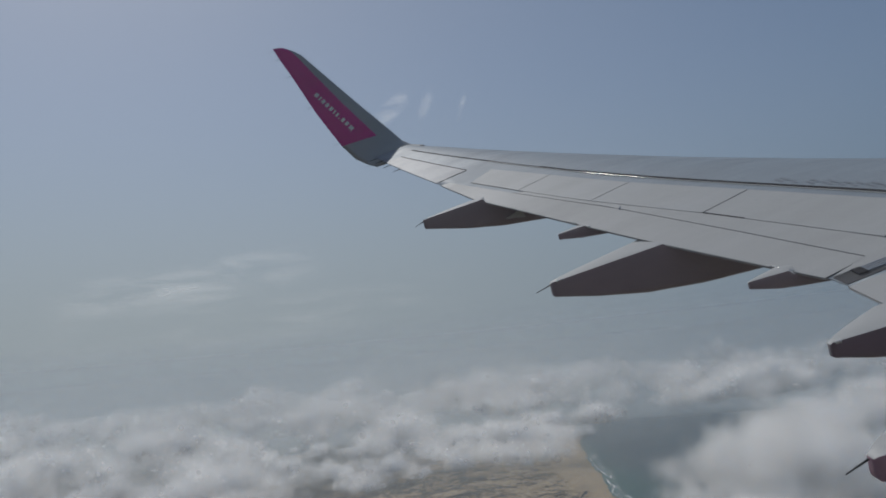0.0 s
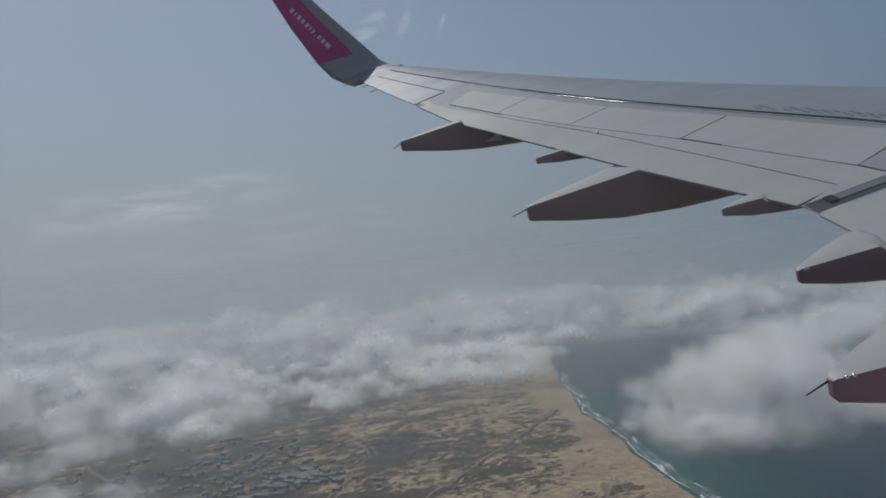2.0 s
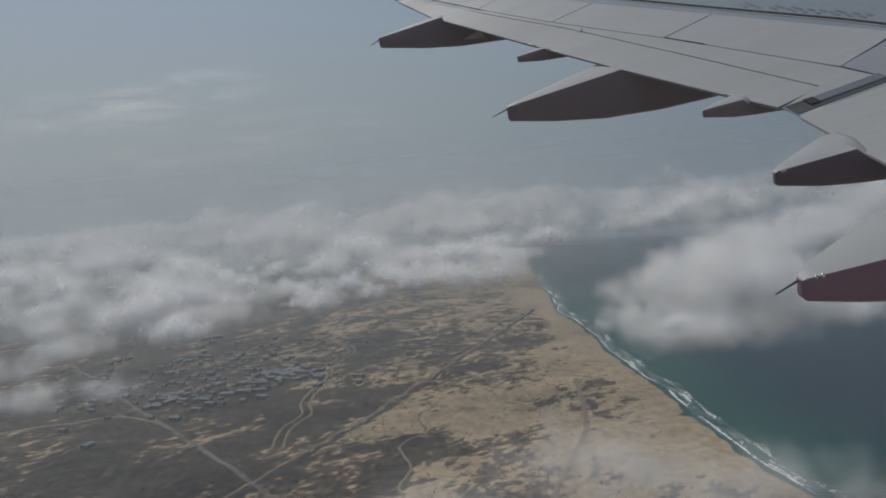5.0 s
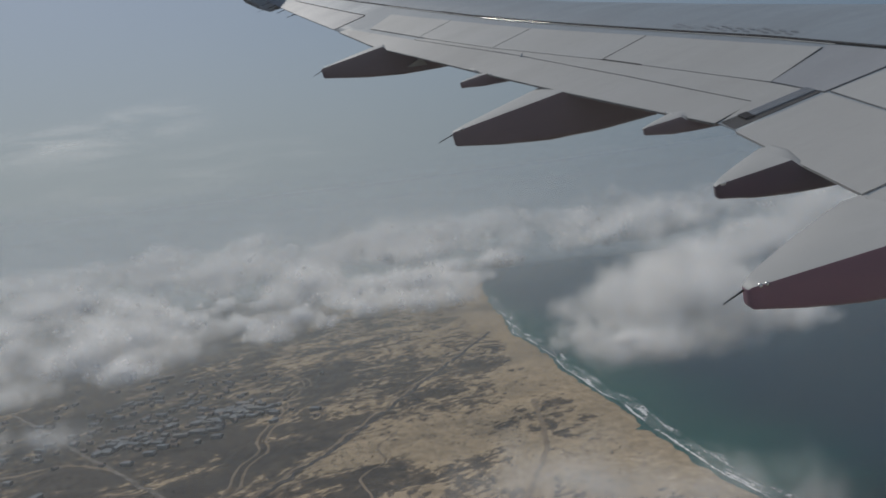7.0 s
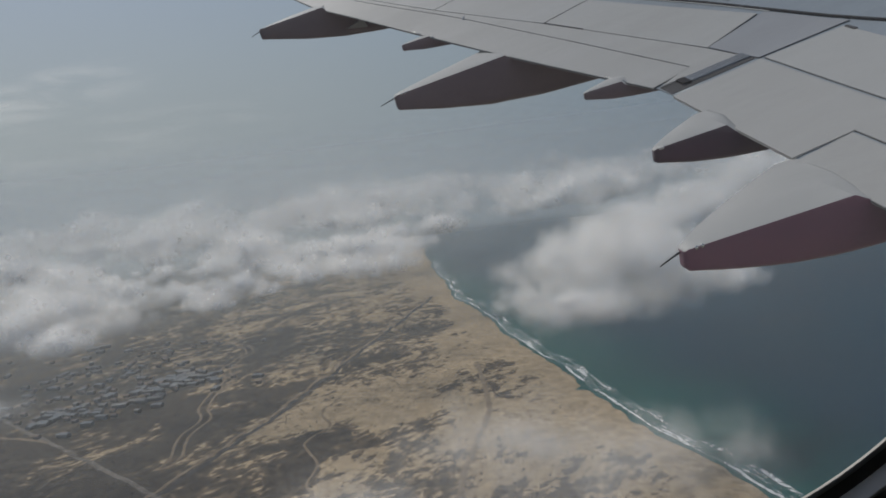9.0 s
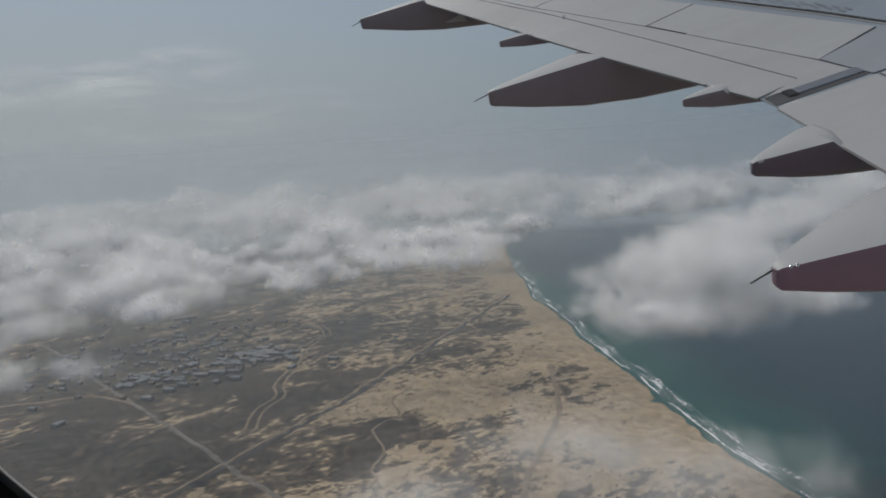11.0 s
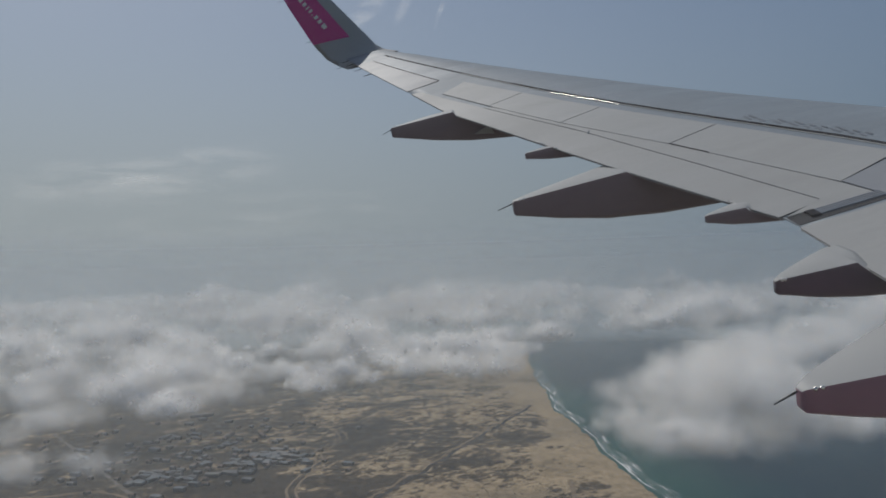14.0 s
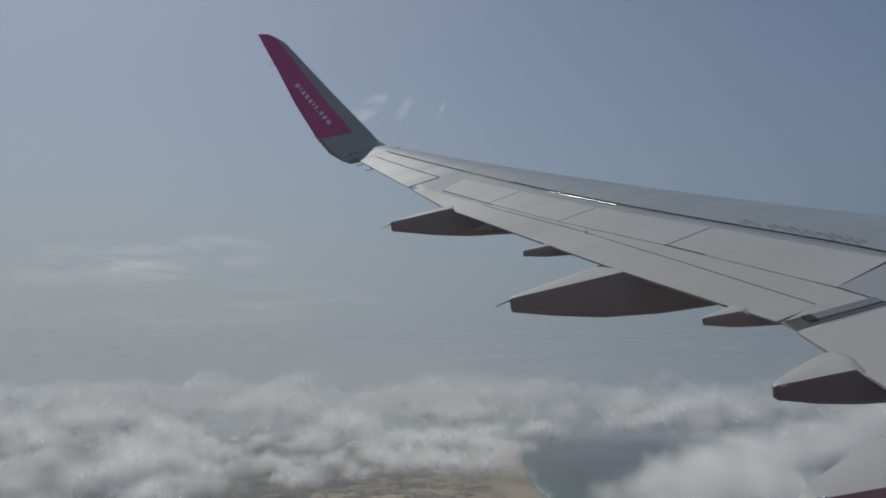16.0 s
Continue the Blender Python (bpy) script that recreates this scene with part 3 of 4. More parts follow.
l.new(turn.outputs["Vector"], mp.inputs["Vector"])
big = noise_node(n, l, 1.0, 10, 0.66, mp.outputs["Vector"])
big.inputs["Distortion"].default_value = 0.35
mid = noise_node(n, l, 5.5, 10, 0.66, mp.outputs["Vector"])
mid.inputs["Distortion"].default_value = 0.15
fine = noise_node(n, l, 0.07, 4, 0.6, geo.outputs["Position"])
speck = noise_node(n, l, 0.055, 5, 0.7, geo.outputs["Position"])
amount = n.new("ShaderNodeMath")
amount.operation = "MULTIPLY_ADD"
l.new(mid.outputs["Fac"], amount.inputs[0])
amount.inputs[1].default_value = 0.85
l.new(big.outputs["Fac"], amount.inputs[2])
am2 = n.new("ShaderNodeMath")
am2.operation = "MULTIPLY_ADD"
l.new(speck.outputs["Fac"], am2.inputs[0])
am2.inputs[1].default_value = 0.42
l.new(amount.outputs[0], am2.inputs[2])
shore = n.new("ShaderNodeMapRange")
for key, val in (("From Min", -500.0), ("From Max", 430.0), ("To Min", -0.115), ("To Max", 0.05)):
    shore.inputs[key].default_value = val
l.new(sx.outputs["X"], shore.inputs["Value"])
beach = ranged(n, l, sx.outputs["X"], 370.0, 445.0, 0.0, 0.30, True)
s1 = n.new("ShaderNodeMath")
l.new(am2.outputs[0], s1.inputs[0])
l.new(shore.outputs["Result"], s1.inputs[1])
cover = n.new("ShaderNodeAttribute")
cover.attribute_name = "thickness"
s15 = n.new("ShaderNodeMath")
l.new(s1.outputs[0], s15.inputs[0])
l.new(cover.outputs["Fac"], s15.inputs[1])
s2 = n.new("ShaderNodeMath")
l.new(s15.outputs[0], s2.inputs[0])
l.new(beach, s2.inputs[1])
sandy = ranged(n, l, s2.outputs[0], 1.145, 1.172, 0.0, 1.0, True)
half = ranged(n, l, s2.outputs[0], 1.0, 1.15, 0.0, 1.0, True)
scrub = mixed(n, l, ranged(n, l, fine.outputs["Fac"], 0.35, 0.65, 0, 1), (0.034, 0.030, 0.026), (0.075, 0.063, 0.050))
dry = mixed(n, l, ranged(n, l, speck.outputs["Fac"], 0.35, 0.65, 0, 1), (0.085, 0.068, 0.05), (0.17, 0.13, 0.088))
sand = mixed(n, l, ranged(n, l, speck.outputs["Fac"], 0.32, 0.68, 0, 1), (0.225, 0.170, 0.108), (0.40, 0.315, 0.205))
l.new(mixed(n, l, sandy, mixed(n, l, half, scrub, dry), sand), p.inputs["Base Color"])
p.inputs["Roughness"].default_value = 0.95
p.inputs["Specular IOR Level"].default_value = 0.1
bump = n.new("ShaderNodeBump")
bump.inputs["Strength"].default_value, bump.inputs["Distance"].default_value = 0.7, 4.0
l.new(speck.outputs["Fac"], bump.inputs["Height"])
l.new(bump.outputs["Normal"], p.inputs["Normal"])
M_LAND = m

yl = np.concatenate([np.linspace(-4800, 250, 30), np.linspace(300, 2600, 240), np.geomspace(2650, 4900, 50), [9000]])
sl = np.concatenate([np.linspace(0, 1100, 190), np.geomspace(1120, 5200, 50), [9000]])
S, Yg = np.meshgrid(sl, yl)
Xg = coast_x(Yg) + 18 - S
rise = np.clip((S - 18) / 60, 0, 1)
Zg = -0.9 + 3.2 * rise + rise * (2.5 + 4.0 * fbm(Xg / 120, Yg / 60, 4, 3))
# known bare dunes (+1) and thickets (-1): x, y, radius
COVER = [(96, 1339, 110, 1), (7, 1313, 59, 1), (160, 1246, 66, 1), (340, 1811, 81, 1), (410, 1615, 86, 1), (52, 1015, 47, 1), (-186, 2288, 67, 1), (28, 1751, 51, 1), (372, 1154, 91, 1), (279, 1095, 77, 1), (-278, 1995, 74, 1), (-366, 1335, 62, 1), (294, 1258, 53, -1), (281, 1864, 97, -1), (118, 1154, 53, -1), (26, 1183, 45, -1), (-26, 1150, 44, -1), (-196, 1410, 74, -1), (-309, 1592, 72, -1), (-428, 1282, 111, -1), (92, 1759, 78, -1), (-115, 1993, 88, -1), (414, 1329, 31, -1), (-48, 1515, 67, -1), (-268, 1216, 56, -1)]
wx, wy = Xg + 45 * fbm(Xg / 130, Yg / 130, 4, 71), Yg + 60 * fbm(Xg / 130, Yg / 130, 4, 81)
patchy = np.zeros_like(Xg)
for px, py, pr_, sg in COVER:
    patchy += sg * 0.16 * np.exp(-(((wx - px) / (1.15 * pr_)) ** 2 + ((wy - py) / (1.5 * pr_)) ** 2))
ground = sheet("ground", Xg, Yg, Zg, M_LAND, attr=np.clip(patchy, -0.2, 0.2))
tagged(ground, "coastal plain of dark scrub and pale wind-blown sand", "ground", kind="structure")

# sea
m, n, l, p = mat("sea_water")
geo = n.new("ShaderNodeNewGeometry")
sx = n.new("ShaderNodeSeparateXYZ")
l.new(geo.outputs["Position"], sx.inputs[0])
wob = noise_node(n, l, 0.006, 4, 0.6, geo.outputs["Position"])
add = n.new("ShaderNodeMath")
add.operation = "MULTIPLY_ADD"
l.new(wob.outputs["Fac"], add.inputs[0])
add.inputs[1].default_value = 160.0
l.new(sx.outputs["X"], add.inputs[2])
off = ranged(n, l, add.outputs[0], 560.0, 820.0, 0.0, 1.0, True)
l.new(mixed(n, l, off, (0.004, 0.062, 0.054), (0.0015, 0.025, 0.042)), p.inputs["Base Color"])
p.inputs["Roughness"].default_value = 0.28
p.inputs["IOR"].default_value = 1.33
p.inputs["Specular IOR Level"].default_value = 0.12
rip = noise_node(n, l, 0.11, 6, 0.65, geo.outputs["Position"])
bump = n.new("ShaderNodeBump")
bump.inputs["Strength"].default_value, bump.inputs["Distance"].default_value = 0.6, 1.2
l.new(rip.outputs["Fac"], bump.inputs["Height"])
l.new(bump.outputs["Normal"], p.inputs["Normal"])
M_SEA = m
X, Y = np.meshgrid(np.r_[np.linspace(300, 5000, 30), 9000], np.r_[-9000, np.linspace(-4900, 4900, 60), 9000])
sea = sheet("water", X, Y, X * 0, M_SEA)
tagged(sea, "dark teal sea with fine ripples, greener along the beach", "sea", kind="structure")

# surf: broken lines of foam
m, n, l, p = mat("foam")
geo = n.new("ShaderNodeNewGeometry")
mp = n.new("ShaderNodeMapping")
mp.inputs["Scale"].default_value = (0.20, 0.10, 0.1)
l.new(geo.outputs["Position"], mp.inputs["Vector"])
fo = noise_node(n, l, 1.0, 6, 0.7, mp.outputs["Vector"])
at = n.new("ShaderNodeAttribute")
at.attribute_name = "thickness"
mul = n.new("ShaderNodeMath")
mul.operation = "ADD"
l.new(fo.outputs["Fac"], mul.inputs[0])
l.new(at.outputs["Fac"], mul.inputs[1])
l.new(ranged(n, l, mul.outputs[0], 0.80, 1.12, 0.0, 0.85, True), p.inputs["Alpha"])
p.inputs["Base Color"].default_value = (0.75, 0.77, 0.76, 1)
p.inputs["Roughness"].default_value = 0.9
M_FOAM = m
ys = np.linspace(300, 3200, 900)
for k, (c, w, lift, d0) in enumerate(((1, 4, 0.25, 0.55), (7, 7, 0.3, 0.40), (14, 8, 0.4, 0.38), (22, 8, 0.45, 0.40), (31, 6, 0.35, 0.22))):
    t = np.linspace(-1, 1, 7)
    Tt, Yt = np.meshgrid(t, ys)
    width = w * (0.8 + 0.9 * perlin(Yt / 60, Yt * 0 + k * 3.7, 20 + k))
    Xt = coast_x(Yt) + c + 4.5 * perlin(Yt / 75, Yt * 0 + k, 30 + k) + Tt * np.maximum(width, 0.6)
    den = d0 * (1 - Tt ** 2) ** 0.5 + 0.25 * perlin(Yt / 90, Yt * 0 + 9 + k, 40 + k)
    ob = sheet("surf", Xt, Yt, Xt * 0 + lift, M_FOAM, attr=den)
    tagged(ob, "broken white line of breaking surf along the beach", "surf", "surf lines", "stuff")


def ribbon(name, pts, width, material, label, z=0.35):
    """A road laid over the land through points (x, y)."""
    P = np.array(pts, float)
    seg = np.r_[0, np.cumsum(np.hypot(*np.diff(P, axis=0).T))]
    s = np.linspace(0, seg[-1], max(8, int(seg[-1] / 6)))
    x, y = np.interp(s, seg, P[:, 0]), np.interp(s, seg, P[:, 1])
    if len(pts) > 3:
        for _ in range(6):
            x[1:-1], y[1:-1] = (x[:-2] + 2 * x[1:-1] + x[2:]) / 4, (y[:-2] + 2 * y[1:-1] + y[2:]) / 4
    tx, ty = np.gradient(x), np.gradient(y)
    ln = np.hypot(tx, ty)
    nx, ny = -ty / ln, tx / ln
    side = np.array([-1, -0.4, 0.4, 1]) * width / 2
    X, Y = x[:, None] + nx[:, None] * side, y[:, None] + ny[:, None] * side
    st = coast_x(Y) + 18 - X
    rise = np.clip((st - 18) / 60, 0, 1)
    Z = -0.9 + 3.2 * rise + rise * (2.5 + 4.0 * fbm(X / 120, Y / 60, 4, 3)) + z
    Z[:, [0, 3]] -= 0.5
    ob = sheet(name, X, Y, Z + 0.6, material)
    return tagged(ob, label, "road", "roads", "structure")


M_TRACK = painted("sandy_track", (0.225, 0.172, 0.115), 0.95, 0.2, 0.05, streak=False)
M_TARRED = painted("tarred_track", (0.045, 0.042, 0.04), 0.9, 0.15, 0.05, streak=False)
M_ASPHALT = painted("worn_asphalt", (0.155, 0.135, 0.112), 0.9, 0.2, 0.05, streak=False)
ribbon("road", [(-900, 2170), (-449, 1455), (-231, 1109), (60, 645)], 9, M_ASPHALT, "straight pale road across the scrub")
ribbon("road", [(-420, 752), (-206, 1116), (-49, 1383), (242, 1978), (420, 2345)], 9, M_TARRED, "straight dark tarred track through the scrub")
ribbon("road", [(-431, 757), (-217, 1121), (-60, 1388), (231, 1983), (409, 2350)], 6, M_TRACK, "straight sandy verge beside the dark track")
for o in (0, 17):
    ribbon("road", [(-150 + o, 2050), (-130 + o, 1960), (-184 + o, 1804), (-166 + o, 1720), (-190 + o, 1600), (-205 + o, 1500), (-190 + o, 1440), (-222 + o, 1330), (-219 + o, 1249), (-240 + o, 1200)], 5, M_TRACK, "winding pale double track")
ribbon("road", [(60, 1420), (15, 1330), (30, 1260), (-20, 1190), (0, 1090), (-22, 1030), (-10, 960), (-60, 880), (-90, 760), (-40, 640)], 4, M_TRACK, "winding pale sand path")
ribbon("road", [(330, 1480), (300, 1300), (275, 1180), (180, 960), (120, 760)], 9, M_TRACK, "pale sandy track to the beach")
ribbon("road", [(-800, 1500), (-560, 1560), (-449, 1455)], 8, M_TRACK, "pale dirt road")

# low shrubs over the plain
M_SHRUB = painted("shrub", (0.055, 0.050, 0.038), 0.95, 0.2, 0.2, streak=False)
rsh = np.random.RandomState(5)
N = 7000
sy = 650 + 1900 * rsh.rand(N) ** 1.3
sxx = -850 + (np.minimum(395, 250 + 160 * rsh.rand(N)) + 850) * rsh.rand(N) ** 0.8
sr = 0.45 + 1.3 * rsh.rand(N) ** 2.5
rise = np.clip((coast_x(sy) - sxx) / 60, 0, 1)
sz = -0.9 + 3.2 * rise + rise * (2.5 + 4.0 * fbm(sxx / 120, sy / 60, 4, 3))
ring8 = np.array([[math.cos(k * math.tau / 6), math.sin(k * math.tau / 6)] for k in range(6)])
SV, SF = [], []
for k in range(N):
    jit = 0.75 + 0.5 * rsh.rand(6)
    low = np.c_[ring8 * (sr[k] * jit)[:, None], np.full(6, -0.4)]
    mid = np.c_[ring8 * (0.75 * sr[k] * jit)[:, None], np.full(6, 0.75 * sr[k])]
    SV.append(np.r_[low, mid, [[0, 0, 1.1 * sr[k]]]] + np.array([sxx[k], sy[k], sz[k]]))
    o = 13 * k
    for q in range(6):
        e = (q + 1) % 6
        SF += [(o + q, o + e, o + 6 + e, o + 6 + q), (o + 6 + q, o + 6 + e, o + 12)]
me = bpy.data.meshes.new("shrubs")
me.from_pydata(np.concatenate(SV).tolist(), [], SF)
me.materials.append(M_SHRUB)
tagged(new("shrubs", me), "scattered low dark shrubs over the sandy plain", "shrub", "", "stuff")

# town
M_WALL = painted("render_wall", (0.24, 0.22, 0.195), 0.9, 0.15, 0.3, streak=False)
M_ROOFS = [painted("roof_" + k, c, 0.8, 0.15, 0.4, streak=False) for k, c in (("pale", (0.23, 0.225, 0.215)), ("grey", (0.15, 0.152, 0.155)), ("tile", (0.18, 0.135, 0.11)), ("blue", (0.14, 0.155, 0.17)))]


def land_z(x, y):
    st = coast_x(np.array([y], float)) + 18 - x
    rise = np.clip((st - 18) / 60, 0, 1)
    return float((-0.9 + 3.2 * rise + rise * (2.5 + 4.0 * fbm(np.array([x / 120.0]), np.array([y / 60.0]), 4, 3)))[0])


def house(w, d, h, roof, gable):
    ob = new("building")
    bm = bmesh.new()
    box(bm, (-w / 2, -d / 2, -1.5), (w / 2, d / 2, h))
    part("wall", bm, M_WALL, ob)
    bm = bmesh.new()
    e = 0.5
    sec = [(-d / 2 - e, h), (-d / 2 - e, h + 0.3), (0, h + 0.3 + gable), (d / 2 + e, h + 0.3), (d / 2 + e, h)]
    grid_mesh(bm, [[(-w / 2 - e, y, z) for y, z in sec], [(w / 2 + e, y, z) for y, z in sec]], closed=True)
    for s in (-1, 1):
        bm.faces.new([v for v in bm.verts if abs(v.co.x - s * (w / 2 + e)) < 1e-4])
    part("roof", bm, roof, ob)
    return ob


rs = random.Random(11)
kinds = [house(11, 8, 5, M_ROOFS[2], 2.0), house(16, 10, 6, M_ROOFS[1], 1.2), house(9, 9, 7, M_ROOFS[0], 0.6), house(30, 14, 7, M_ROOFS[0], 1.5), house(22, 12, 6, M_ROOFS[3], 1.0)]
labels = ["small rendered house with a tiled roof", "rendered town building with a grey roof", "pale rendered building with a flat roof", "long shed with a pale metal roof", "town building with a blue-grey roof"]
spots = []
for k in range(230):
    cx, cy, sxx, syy = rs.choice([(-255, 1775, 45, 40), (-330, 1720, 90, 60), (-428, 1612, 70, 50), (-560, 1700, 120, 120), (-640, 2000, 160, 160), (-420, 2000, 120, 100)])
    spots.append((rs.gauss(cx, sxx), rs.gauss(cy, syy), rs.choice([-25, -25, 65, -20]) + rs.uniform(-4, 4), rs.choice([0, 0, 1, 1, 2, 4, 4])))
spots += [(-300 - 32 * k, 1640 - 7 * k, -12, 3) for k in range(3)] + [(-568, 2333, 10, 3), (-535, 2340, 10, 3), (-250, 1800, -20, 3), (-238, 1780, -20, 3), (-262, 1822, -20, 3)]
for k, (x, y, a, kind) in enumerate(spots):
    mtx = pose(x, y, land_z(x, y), 0, 0, a)
    if kind < 5 and not kinds[kind].get("used"):
        ob = kinds[kind]
        ob["used"] = 1
        ob.matrix_world = mtx
    else:
        ob = copy_thing(kinds[kind], mtx)
    tagged(ob, labels[kind], "building", "buildings of the town")

# ---- clouds ----
m, n, l, p = mat("cloud")
geo = n.new("ShaderNodeNewGeometry")
at = n.new("ShaderNodeAttribute")
at.attribute_name = "thickness"
w1 = noise_node(n, l, 0.022, 3, 0.45, geo.outputs["Position"])
pr = n.new("ShaderNodeMath")
pr.operation = "MULTIPLY"
l.new(ranged(n, l, w1.outputs["Fac"], 0.36, 0.62, 0.30, 1.35, True), pr.inputs[0])
l.new(at.outputs["Fac"], pr.inputs[1])
dif = n.new("ShaderNodeBsdfDiffuse")
tra = n.new("ShaderNodeBsdfTranslucent")
for k in (dif, tra):
    k.inputs["Color"].default_value = (0.93, 0.935, 0.935, 1)
mx = n.new("ShaderNodeMixShader")
mx.inputs[0].default_value = 0.3
l.new(dif.outputs[0], mx.inputs[1])
l.new(tra.outputs[0], mx.inputs[2])
trn = n.new("ShaderNodeBsdfTransparent")
mo = n.new("ShaderNodeMixShader")
l.new(pr.outputs[0], mo.inputs[0])
l.new(trn.outputs[0], mo.inputs[1])
l.new(mx.outputs[0], mo.inputs[2])
l.new(mo.outputs[0], n["Material Output"].inputs["Surface"])
M_CLOUD = m


def smooth(a, b, x):
    t = np.clip((x - a) / (b - a), 0, 1)
    return t * t * (3 - 2 * t)


def tufts(name, centres, radii, normals, alphas, label, category, group, kind, rr):
    """One soft mass from many small ragged tufts of mist, each a thin disc that is densest in its middle."""
    n, k = len(centres), 6
    tilt = np.array([0.1, -0.9, 0.45]) + 0.2 * rr.normal(size=(n, 3))
    tilt /= np.linalg.norm(tilt, axis=1)[:, None]
    ref = np.where(np.abs(tilt[:, 2:3]) < 0.8, np.array([[0, 0, 1.0]]), np.array([[1.0, 0, 0]]))
    u = np.cross(ref, tilt)
    u /= np.linalg.norm(u, axis=1)[:, None]
    w = np.cross(tilt, u)
    ang = np.arange(k) * math.tau / k + rr.uniform(0, 1, (n, 1))
    spread = radii[:, None] * rr.uniform(0.75, 1.2, (n, k))
    rim = np.cos(ang)[..., None] * u[:, None] + np.sin(ang)[..., None] * w[:, None]
    V = np.concatenate([centres[:, None], centres[:, None] + 0.5 * spread[..., None] * rim, centres[:, None] + spread[..., None] * rim], 1)
    A = np.concatenate([np.ones((n, 1)), np.full((n, k), 0.5), np.zeros((n, k))], 1) * alphas[:, None]
    a = np.arange(k)
    b = (a + 1) % k
    tri = np.concatenate([np.stack([0 * a, 1 + a, 1 + b], -1), np.stack([1 + a, 7 + a, 7 + b], -1), np.stack([1 + a, 7 + b, 1 + b], -1)])
    F = (tri[None] + (np.arange(n) * (2 * k + 1))[:, None, None]).reshape(-1, 3)
    me = bpy.data.meshes.new(name)
    me.vertices.add(n * (2 * k + 1))
    me.vertices.foreach_set("co", V.astype(np.float32).ravel())
    me.loops.add(F.size)
    me.loops.foreach_set("vertex_index", F.astype(np.int32).ravel())
    me.polygons.add(len(F))
    me.polygons.foreach_set("loop_start", np.arange(0, F.size, 3, dtype=np.int32))
    me.update(calc_edges=True)
    me.polygons.foreach_set("use_smooth", [True] * len(F))
    me.attributes.new("thickness", "FLOAT", "POINT").data.foreach_set("value", A.astype(np.float32).ravel())
    me.normals_split_custom_set_from_vertices(np.repeat(normals, 2 * k + 1, axis=0).tolist())
    me.materials.append(M_CLOUD)
    return tagged(new(name, me), label, category, group, kind)


def heap(name, puffs, label, kind=""):
    """One cloud from puffs (x, y, z, rx, ry, rz, turn, opacity, near), each a soft clump of tufts."""
    rr = np.random.RandomState(rs.randrange(1 << 30))
    C, R, N, A = [], [], [], []
    for x, y, z, rx, ry, rz, turn, opac, near in puffs:
        n = 120 if near else 44
        d = rr.normal(size=(n, 3))
        d /= np.linalg.norm(d, axis=1)[:, None]
        q = rr.rand(n, 1) ** 0.5
        p = d * q * np.array([rx, ry, rz])
        p[:, 2] = np.where(p[:, 2] < 0, p[:, 2] * 0.55, p[:, 2])
        c_, s_ = math.cos(turn), math.sin(turn)
        T = np.array([[c_, s_, 0], [-s_, c_, 0], [0, 0, 1]])
        out = 1.0 * d + np.array(sun_to) + np.array([0, -0.1, 0.1]) + 0.08 * rr.normal(size=(n, 3))
        C.append(p @ T + np.array([x, y, z]))
        N.append(out / np.linalg.norm(out, axis=1)[:, None] @ T)
        R.append((rx + ry) / 2 * rr.uniform(0.18, 0.40, n) * (1.2 - 0.4 * q[:, 0]) * (1.0 if near else 1.3))
        A.append(opac * rr.uniform(0.14, 0.32, n))
    return tufts(name, np.concatenate(C), np.concatenate(R), np.concatenate(N), np.concatenate(A), label, "cloud", "clouds", kind, rr)


rs = random.Random(29)


def cloud_puffs(cx, cy, r, cz, n, opac=1.0, turn=0.35, near=True, tall=1.0):
    """Puffs for one cloud of radius r: large ones low in the middle, small ones heaped on top and round the edge."""
    out = []
    for k in range(n):
        q = rs.random() ** 0.6
        a = rs.uniform(0, math.tau)
        u, w = 1.15 * r * q * math.cos(a), 0.75 * r * q * math.sin(a)
        x, y = cx + u * math.cos(turn) - w * math.sin(turn), cy + u * math.sin(turn) + w * math.cos(turn)
        size = r * rs.uniform(0.30, 0.60) * (1.15 - 0.5 * q)
        z = cz + r * tall * rs.uniform(-0.05, 0.34) * (1.1 - q)
        out.append((x, y, z, size * rs.uniform(1.0, 1.5), size * rs.uniform(0.85, 1.1), size * rs.uniform(0.48, 0.70), turn + rs.uniform(-0.4, 0.4), opac * rs.uniform(0.75, 1.1), near))
    return out


SOFT = "soft grey-white cumulus cloud with ragged edges"
WISP = "thin ragged wisp of grey cloud"
for x, y, r, z, k, o in ((-345, 1260, 120, 220, 9, 1), (-640, 2050, 165, 225, 10, 1), (-130, 1950, 150, 225, 9, 1), (130, 1540, 120, 222, 9, 1), (330, 2050, 115, 228, 8, 1), (-470, 1740, 125, 220, 8, 1), (-110, 1400, 85, 216, 6, 0.9), (-260, 1590, 105, 218, 7, 0.9), (10, 1760, 115, 222, 8, 0.9), (-560, 1370, 100, 218, 7, 0.8), (230, 1760, 95, 222, 6, 0.8),
                         (800, 2500, 190, 225, 10, 1), (1090, 2650, 205, 225, 11, 1), (860, 1560, 130, 215, 9, 0.6), (1250, 1900, 220, 220, 12, 0.9), (-900, 1800, 170, 225, 10, 1), (-750, 1400, 130, 220, 9, 0.9)):
    heap("cloud", cloud_puffs(x, y, r, z, k, o, tall=1.2), SOFT)
heap("cloud", cloud_puffs(465, 1010, 165, 194, 20, 0.65, tall=2.2), SOFT)
for x, y, r, z, k, o in ((-420, 1010, 90, 220, 6, 0.30), (120, 425, 135, 198, 15, 0.11), (300, 840, 45, 215, 4, 0.25), (-330, 800, 60, 222, 6, 0.26)):
    heap("cloud", cloud_puffs(x, y, r, z, k, o), WISP)
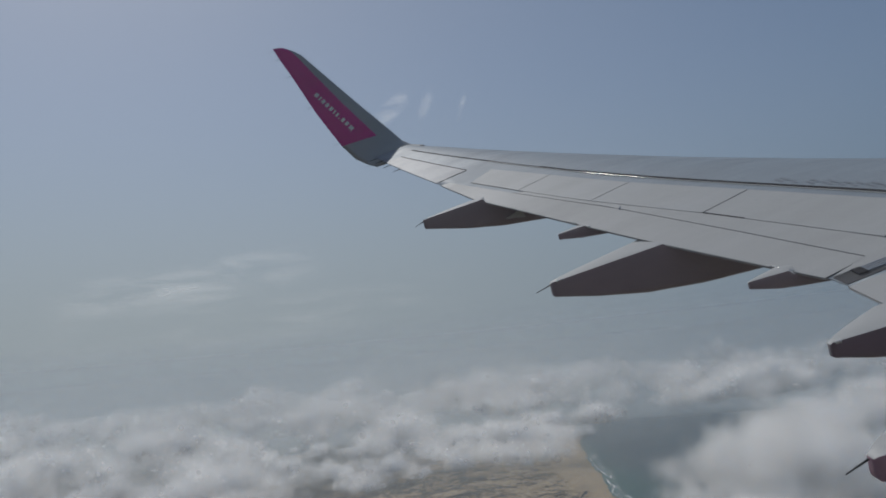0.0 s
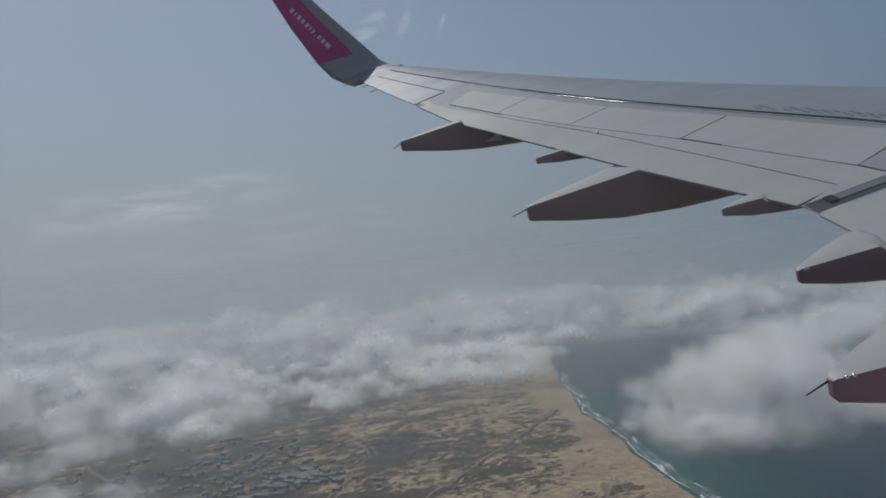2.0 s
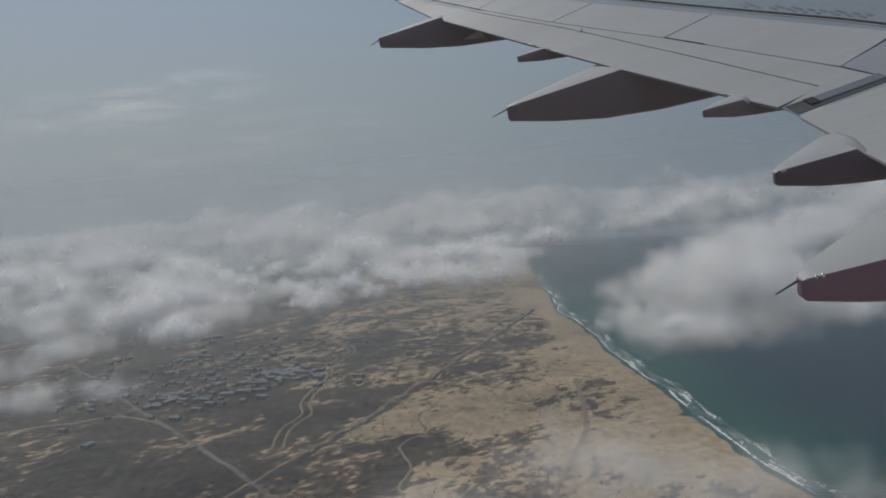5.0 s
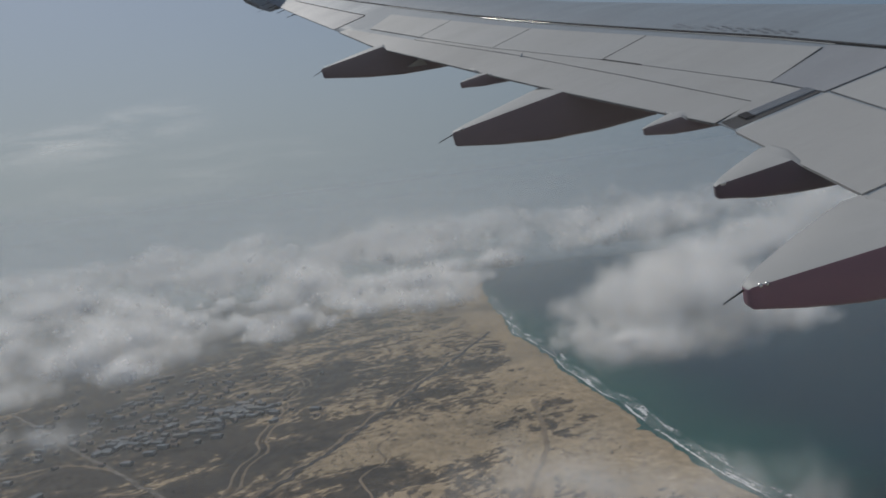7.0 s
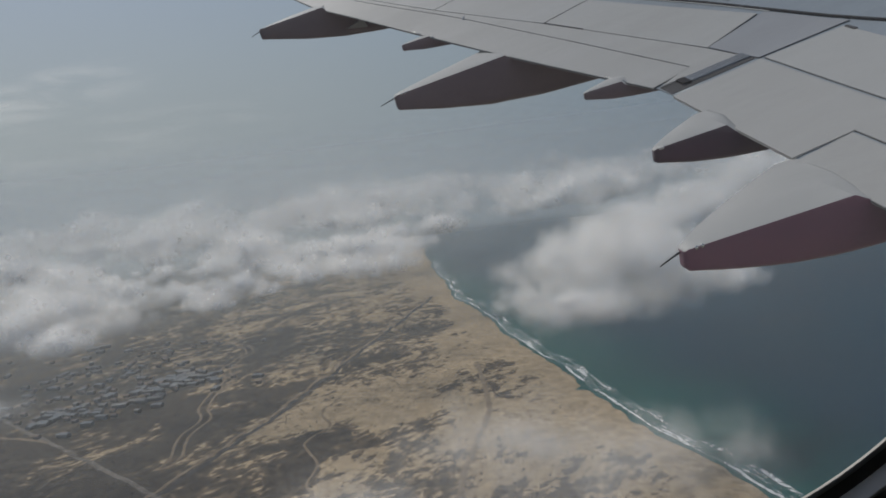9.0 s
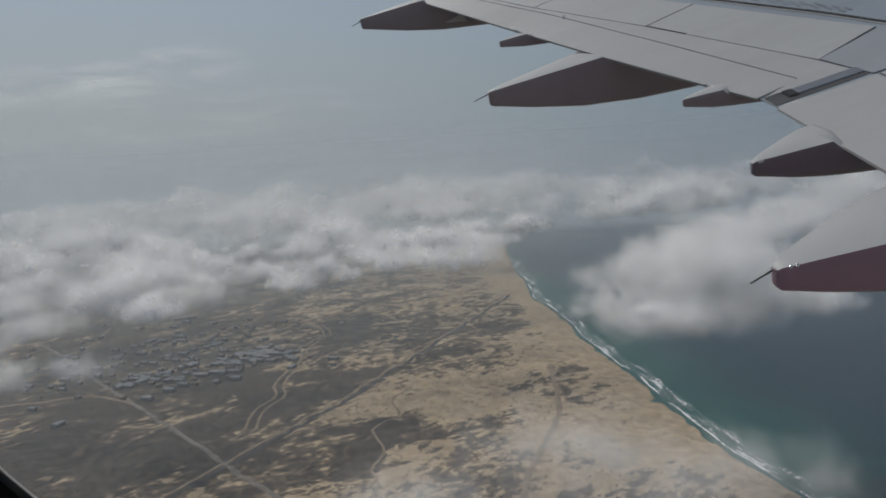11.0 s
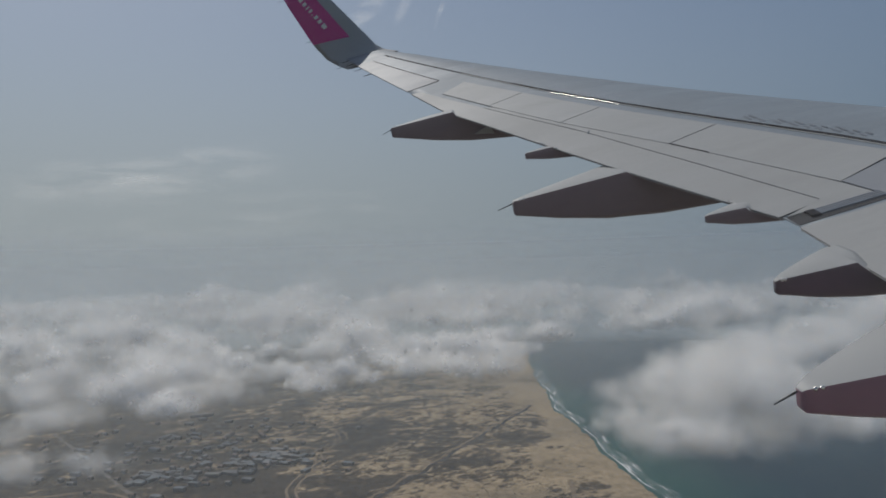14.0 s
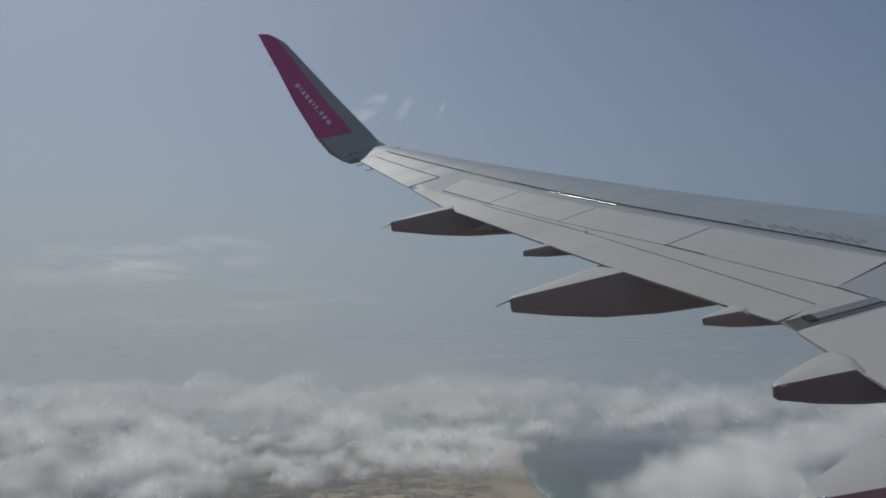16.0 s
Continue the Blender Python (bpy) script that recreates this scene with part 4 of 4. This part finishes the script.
# the broken layer beyond
puffs, placed = [], []
tries = 0
while len(placed) < 78 and tries < 6000:
    tries += 1
    y = 1900 + 2850 * rs.random() ** 0.85
    x = rs.uniform(-0.75, 1.05) * y
    if math.hypot(x, y) > 4850:
        continue
    if x > 0.12 * y and (y < 2500 or rs.random() < 0.35):
        continue
    if x < 0.12 * y and y < 1950 + 0.5 * (x + 400):
        continue
    r = (95 + 0.040 * y) * rs.uniform(0.7, 1.2)
    if any((x - a) ** 2 + (y - b) ** 2 < (0.93 * (r + c)) ** 2 for a, b, c in placed):
        continue
    placed.append((x, y, r))
    puffs += cloud_puffs(x, y, r, 226 + 0.008 * y, 7, 1.0, near=False, tall=1.2)
heap("cloud_layer", puffs, "wide broken layer of soft grey-white cloud", "stuff")

# distant haze in the air, imitated by thin curved pale sheets, denser farther off
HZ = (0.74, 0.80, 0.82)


def veil(radius, nxt, a, k):
    m, n, l, p = mat("haze")
    at = n.new("ShaderNodeAttribute")
    at.attribute_name = "thickness"
    dif = n.new("ShaderNodeBsdfDiffuse")
    tra = n.new("ShaderNodeBsdfTranslucent")
    for q in (dif, tra):
        q.inputs["Color"].default_value = (*HZ, 1)
    mx = n.new("ShaderNodeMixShader")
    mx.inputs[0].default_value = 0.5
    l.new(dif.outputs[0], mx.inputs[1])
    l.new(tra.outputs[0], mx.inputs[2])
    trn = n.new("ShaderNodeBsdfTransparent")
    mo = n.new("ShaderNodeMixShader")
    l.new(at.outputs["Fac"], mo.inputs[0])
    l.new(trn.outputs[0], mo.inputs[1])
    l.new(mx.outputs[0], mo.inputs[2])
    l.new(mo.outputs[0], n["Material Output"].inputs["Surface"])
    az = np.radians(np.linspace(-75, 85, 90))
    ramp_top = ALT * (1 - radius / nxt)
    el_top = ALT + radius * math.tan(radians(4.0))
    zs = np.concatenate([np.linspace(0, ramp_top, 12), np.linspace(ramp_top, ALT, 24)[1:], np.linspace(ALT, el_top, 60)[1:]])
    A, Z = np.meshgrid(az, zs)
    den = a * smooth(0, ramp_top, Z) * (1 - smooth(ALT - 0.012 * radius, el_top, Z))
    ob = sheet("haze", radius * np.sin(A), radius * np.cos(A), Z, m, attr=den)
    tagged(ob, "see-through pale grey sheet standing in for haze over the coast", "haze", "veils of haze", "structure")


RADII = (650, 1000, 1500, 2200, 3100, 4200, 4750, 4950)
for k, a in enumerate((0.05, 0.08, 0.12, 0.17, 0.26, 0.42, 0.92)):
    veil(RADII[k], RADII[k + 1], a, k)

# thin high cloud far off
m, n, l, p = mat("cirrus")
geo = n.new("ShaderNodeNewGeometry")
at = n.new("ShaderNodeAttribute")
at.attribute_name = "thickness"
mp = n.new("ShaderNodeMapping")
mp.inputs["Scale"].default_value = (0.0022, 0.0022, 0.011)
mp.inputs["Rotation"].default_value = (0, radians(-8), 0)
l.new(geo.outputs["Position"], mp.inputs["Vector"])
ci = noise_node(n, l, 1.0, 8, 0.66, mp.outputs["Vector"])
ci.inputs["Distortion"].default_value = 0.5
pr = n.new("ShaderNodeMath")
pr.operation = "MULTIPLY"
l.new(ranged(n, l, ci.outputs["Fac"], 0.42, 0.75, 0, 1, True), pr.inputs[0])
l.new(at.outputs["Fac"], pr.inputs[1])
tra = n.new("ShaderNodeBsdfTranslucent")
tra.inputs["Color"].default_value = (0.9, 0.9, 0.89, 1)
trn = n.new("ShaderNodeBsdfTransparent")
mo = n.new("ShaderNodeMixShader")
l.new(pr.outputs[0], mo.inputs[0])
l.new(trn.outputs[0], mo.inputs[1])
l.new(tra.outputs[0], mo.inputs[2])
l.new(mo.outputs[0], n["Material Output"].inputs["Surface"])
for a0, a1, e0, e1, d in ((-26, -6.5, 5.6, 9.0, 0.42), (-30, 4, 2.4, 6.0, 0.2), (-3.2, 0.2, 17.6, 19.4, 0.55), (0.6, 2.2, 18.0, 19.6, 0.25), (3.6, 4.8, 18.2, 19.2, 0.3)):
    U, V = np.meshgrid(np.linspace(0, 1, 40), np.linspace(0, 1, 16))
    az, el = np.radians(a0 + (a1 - a0) * U), np.radians(e0 + (e1 - e0) * V + 2.4 * (U - 0.5))
    den = d * np.clip(np.sin(np.pi * U) * np.sin(np.pi * V), 0, 1) ** 0.8
    ob = sheet("cirrus", 4650 * np.cos(el) * np.sin(az), 4650 * np.cos(el) * np.cos(az), ALT + 4650 * np.sin(el), m, attr=den)
    tagged(ob, "thin streak of pale high cloud", "cloud", "streaks of high cloud", "stuff")
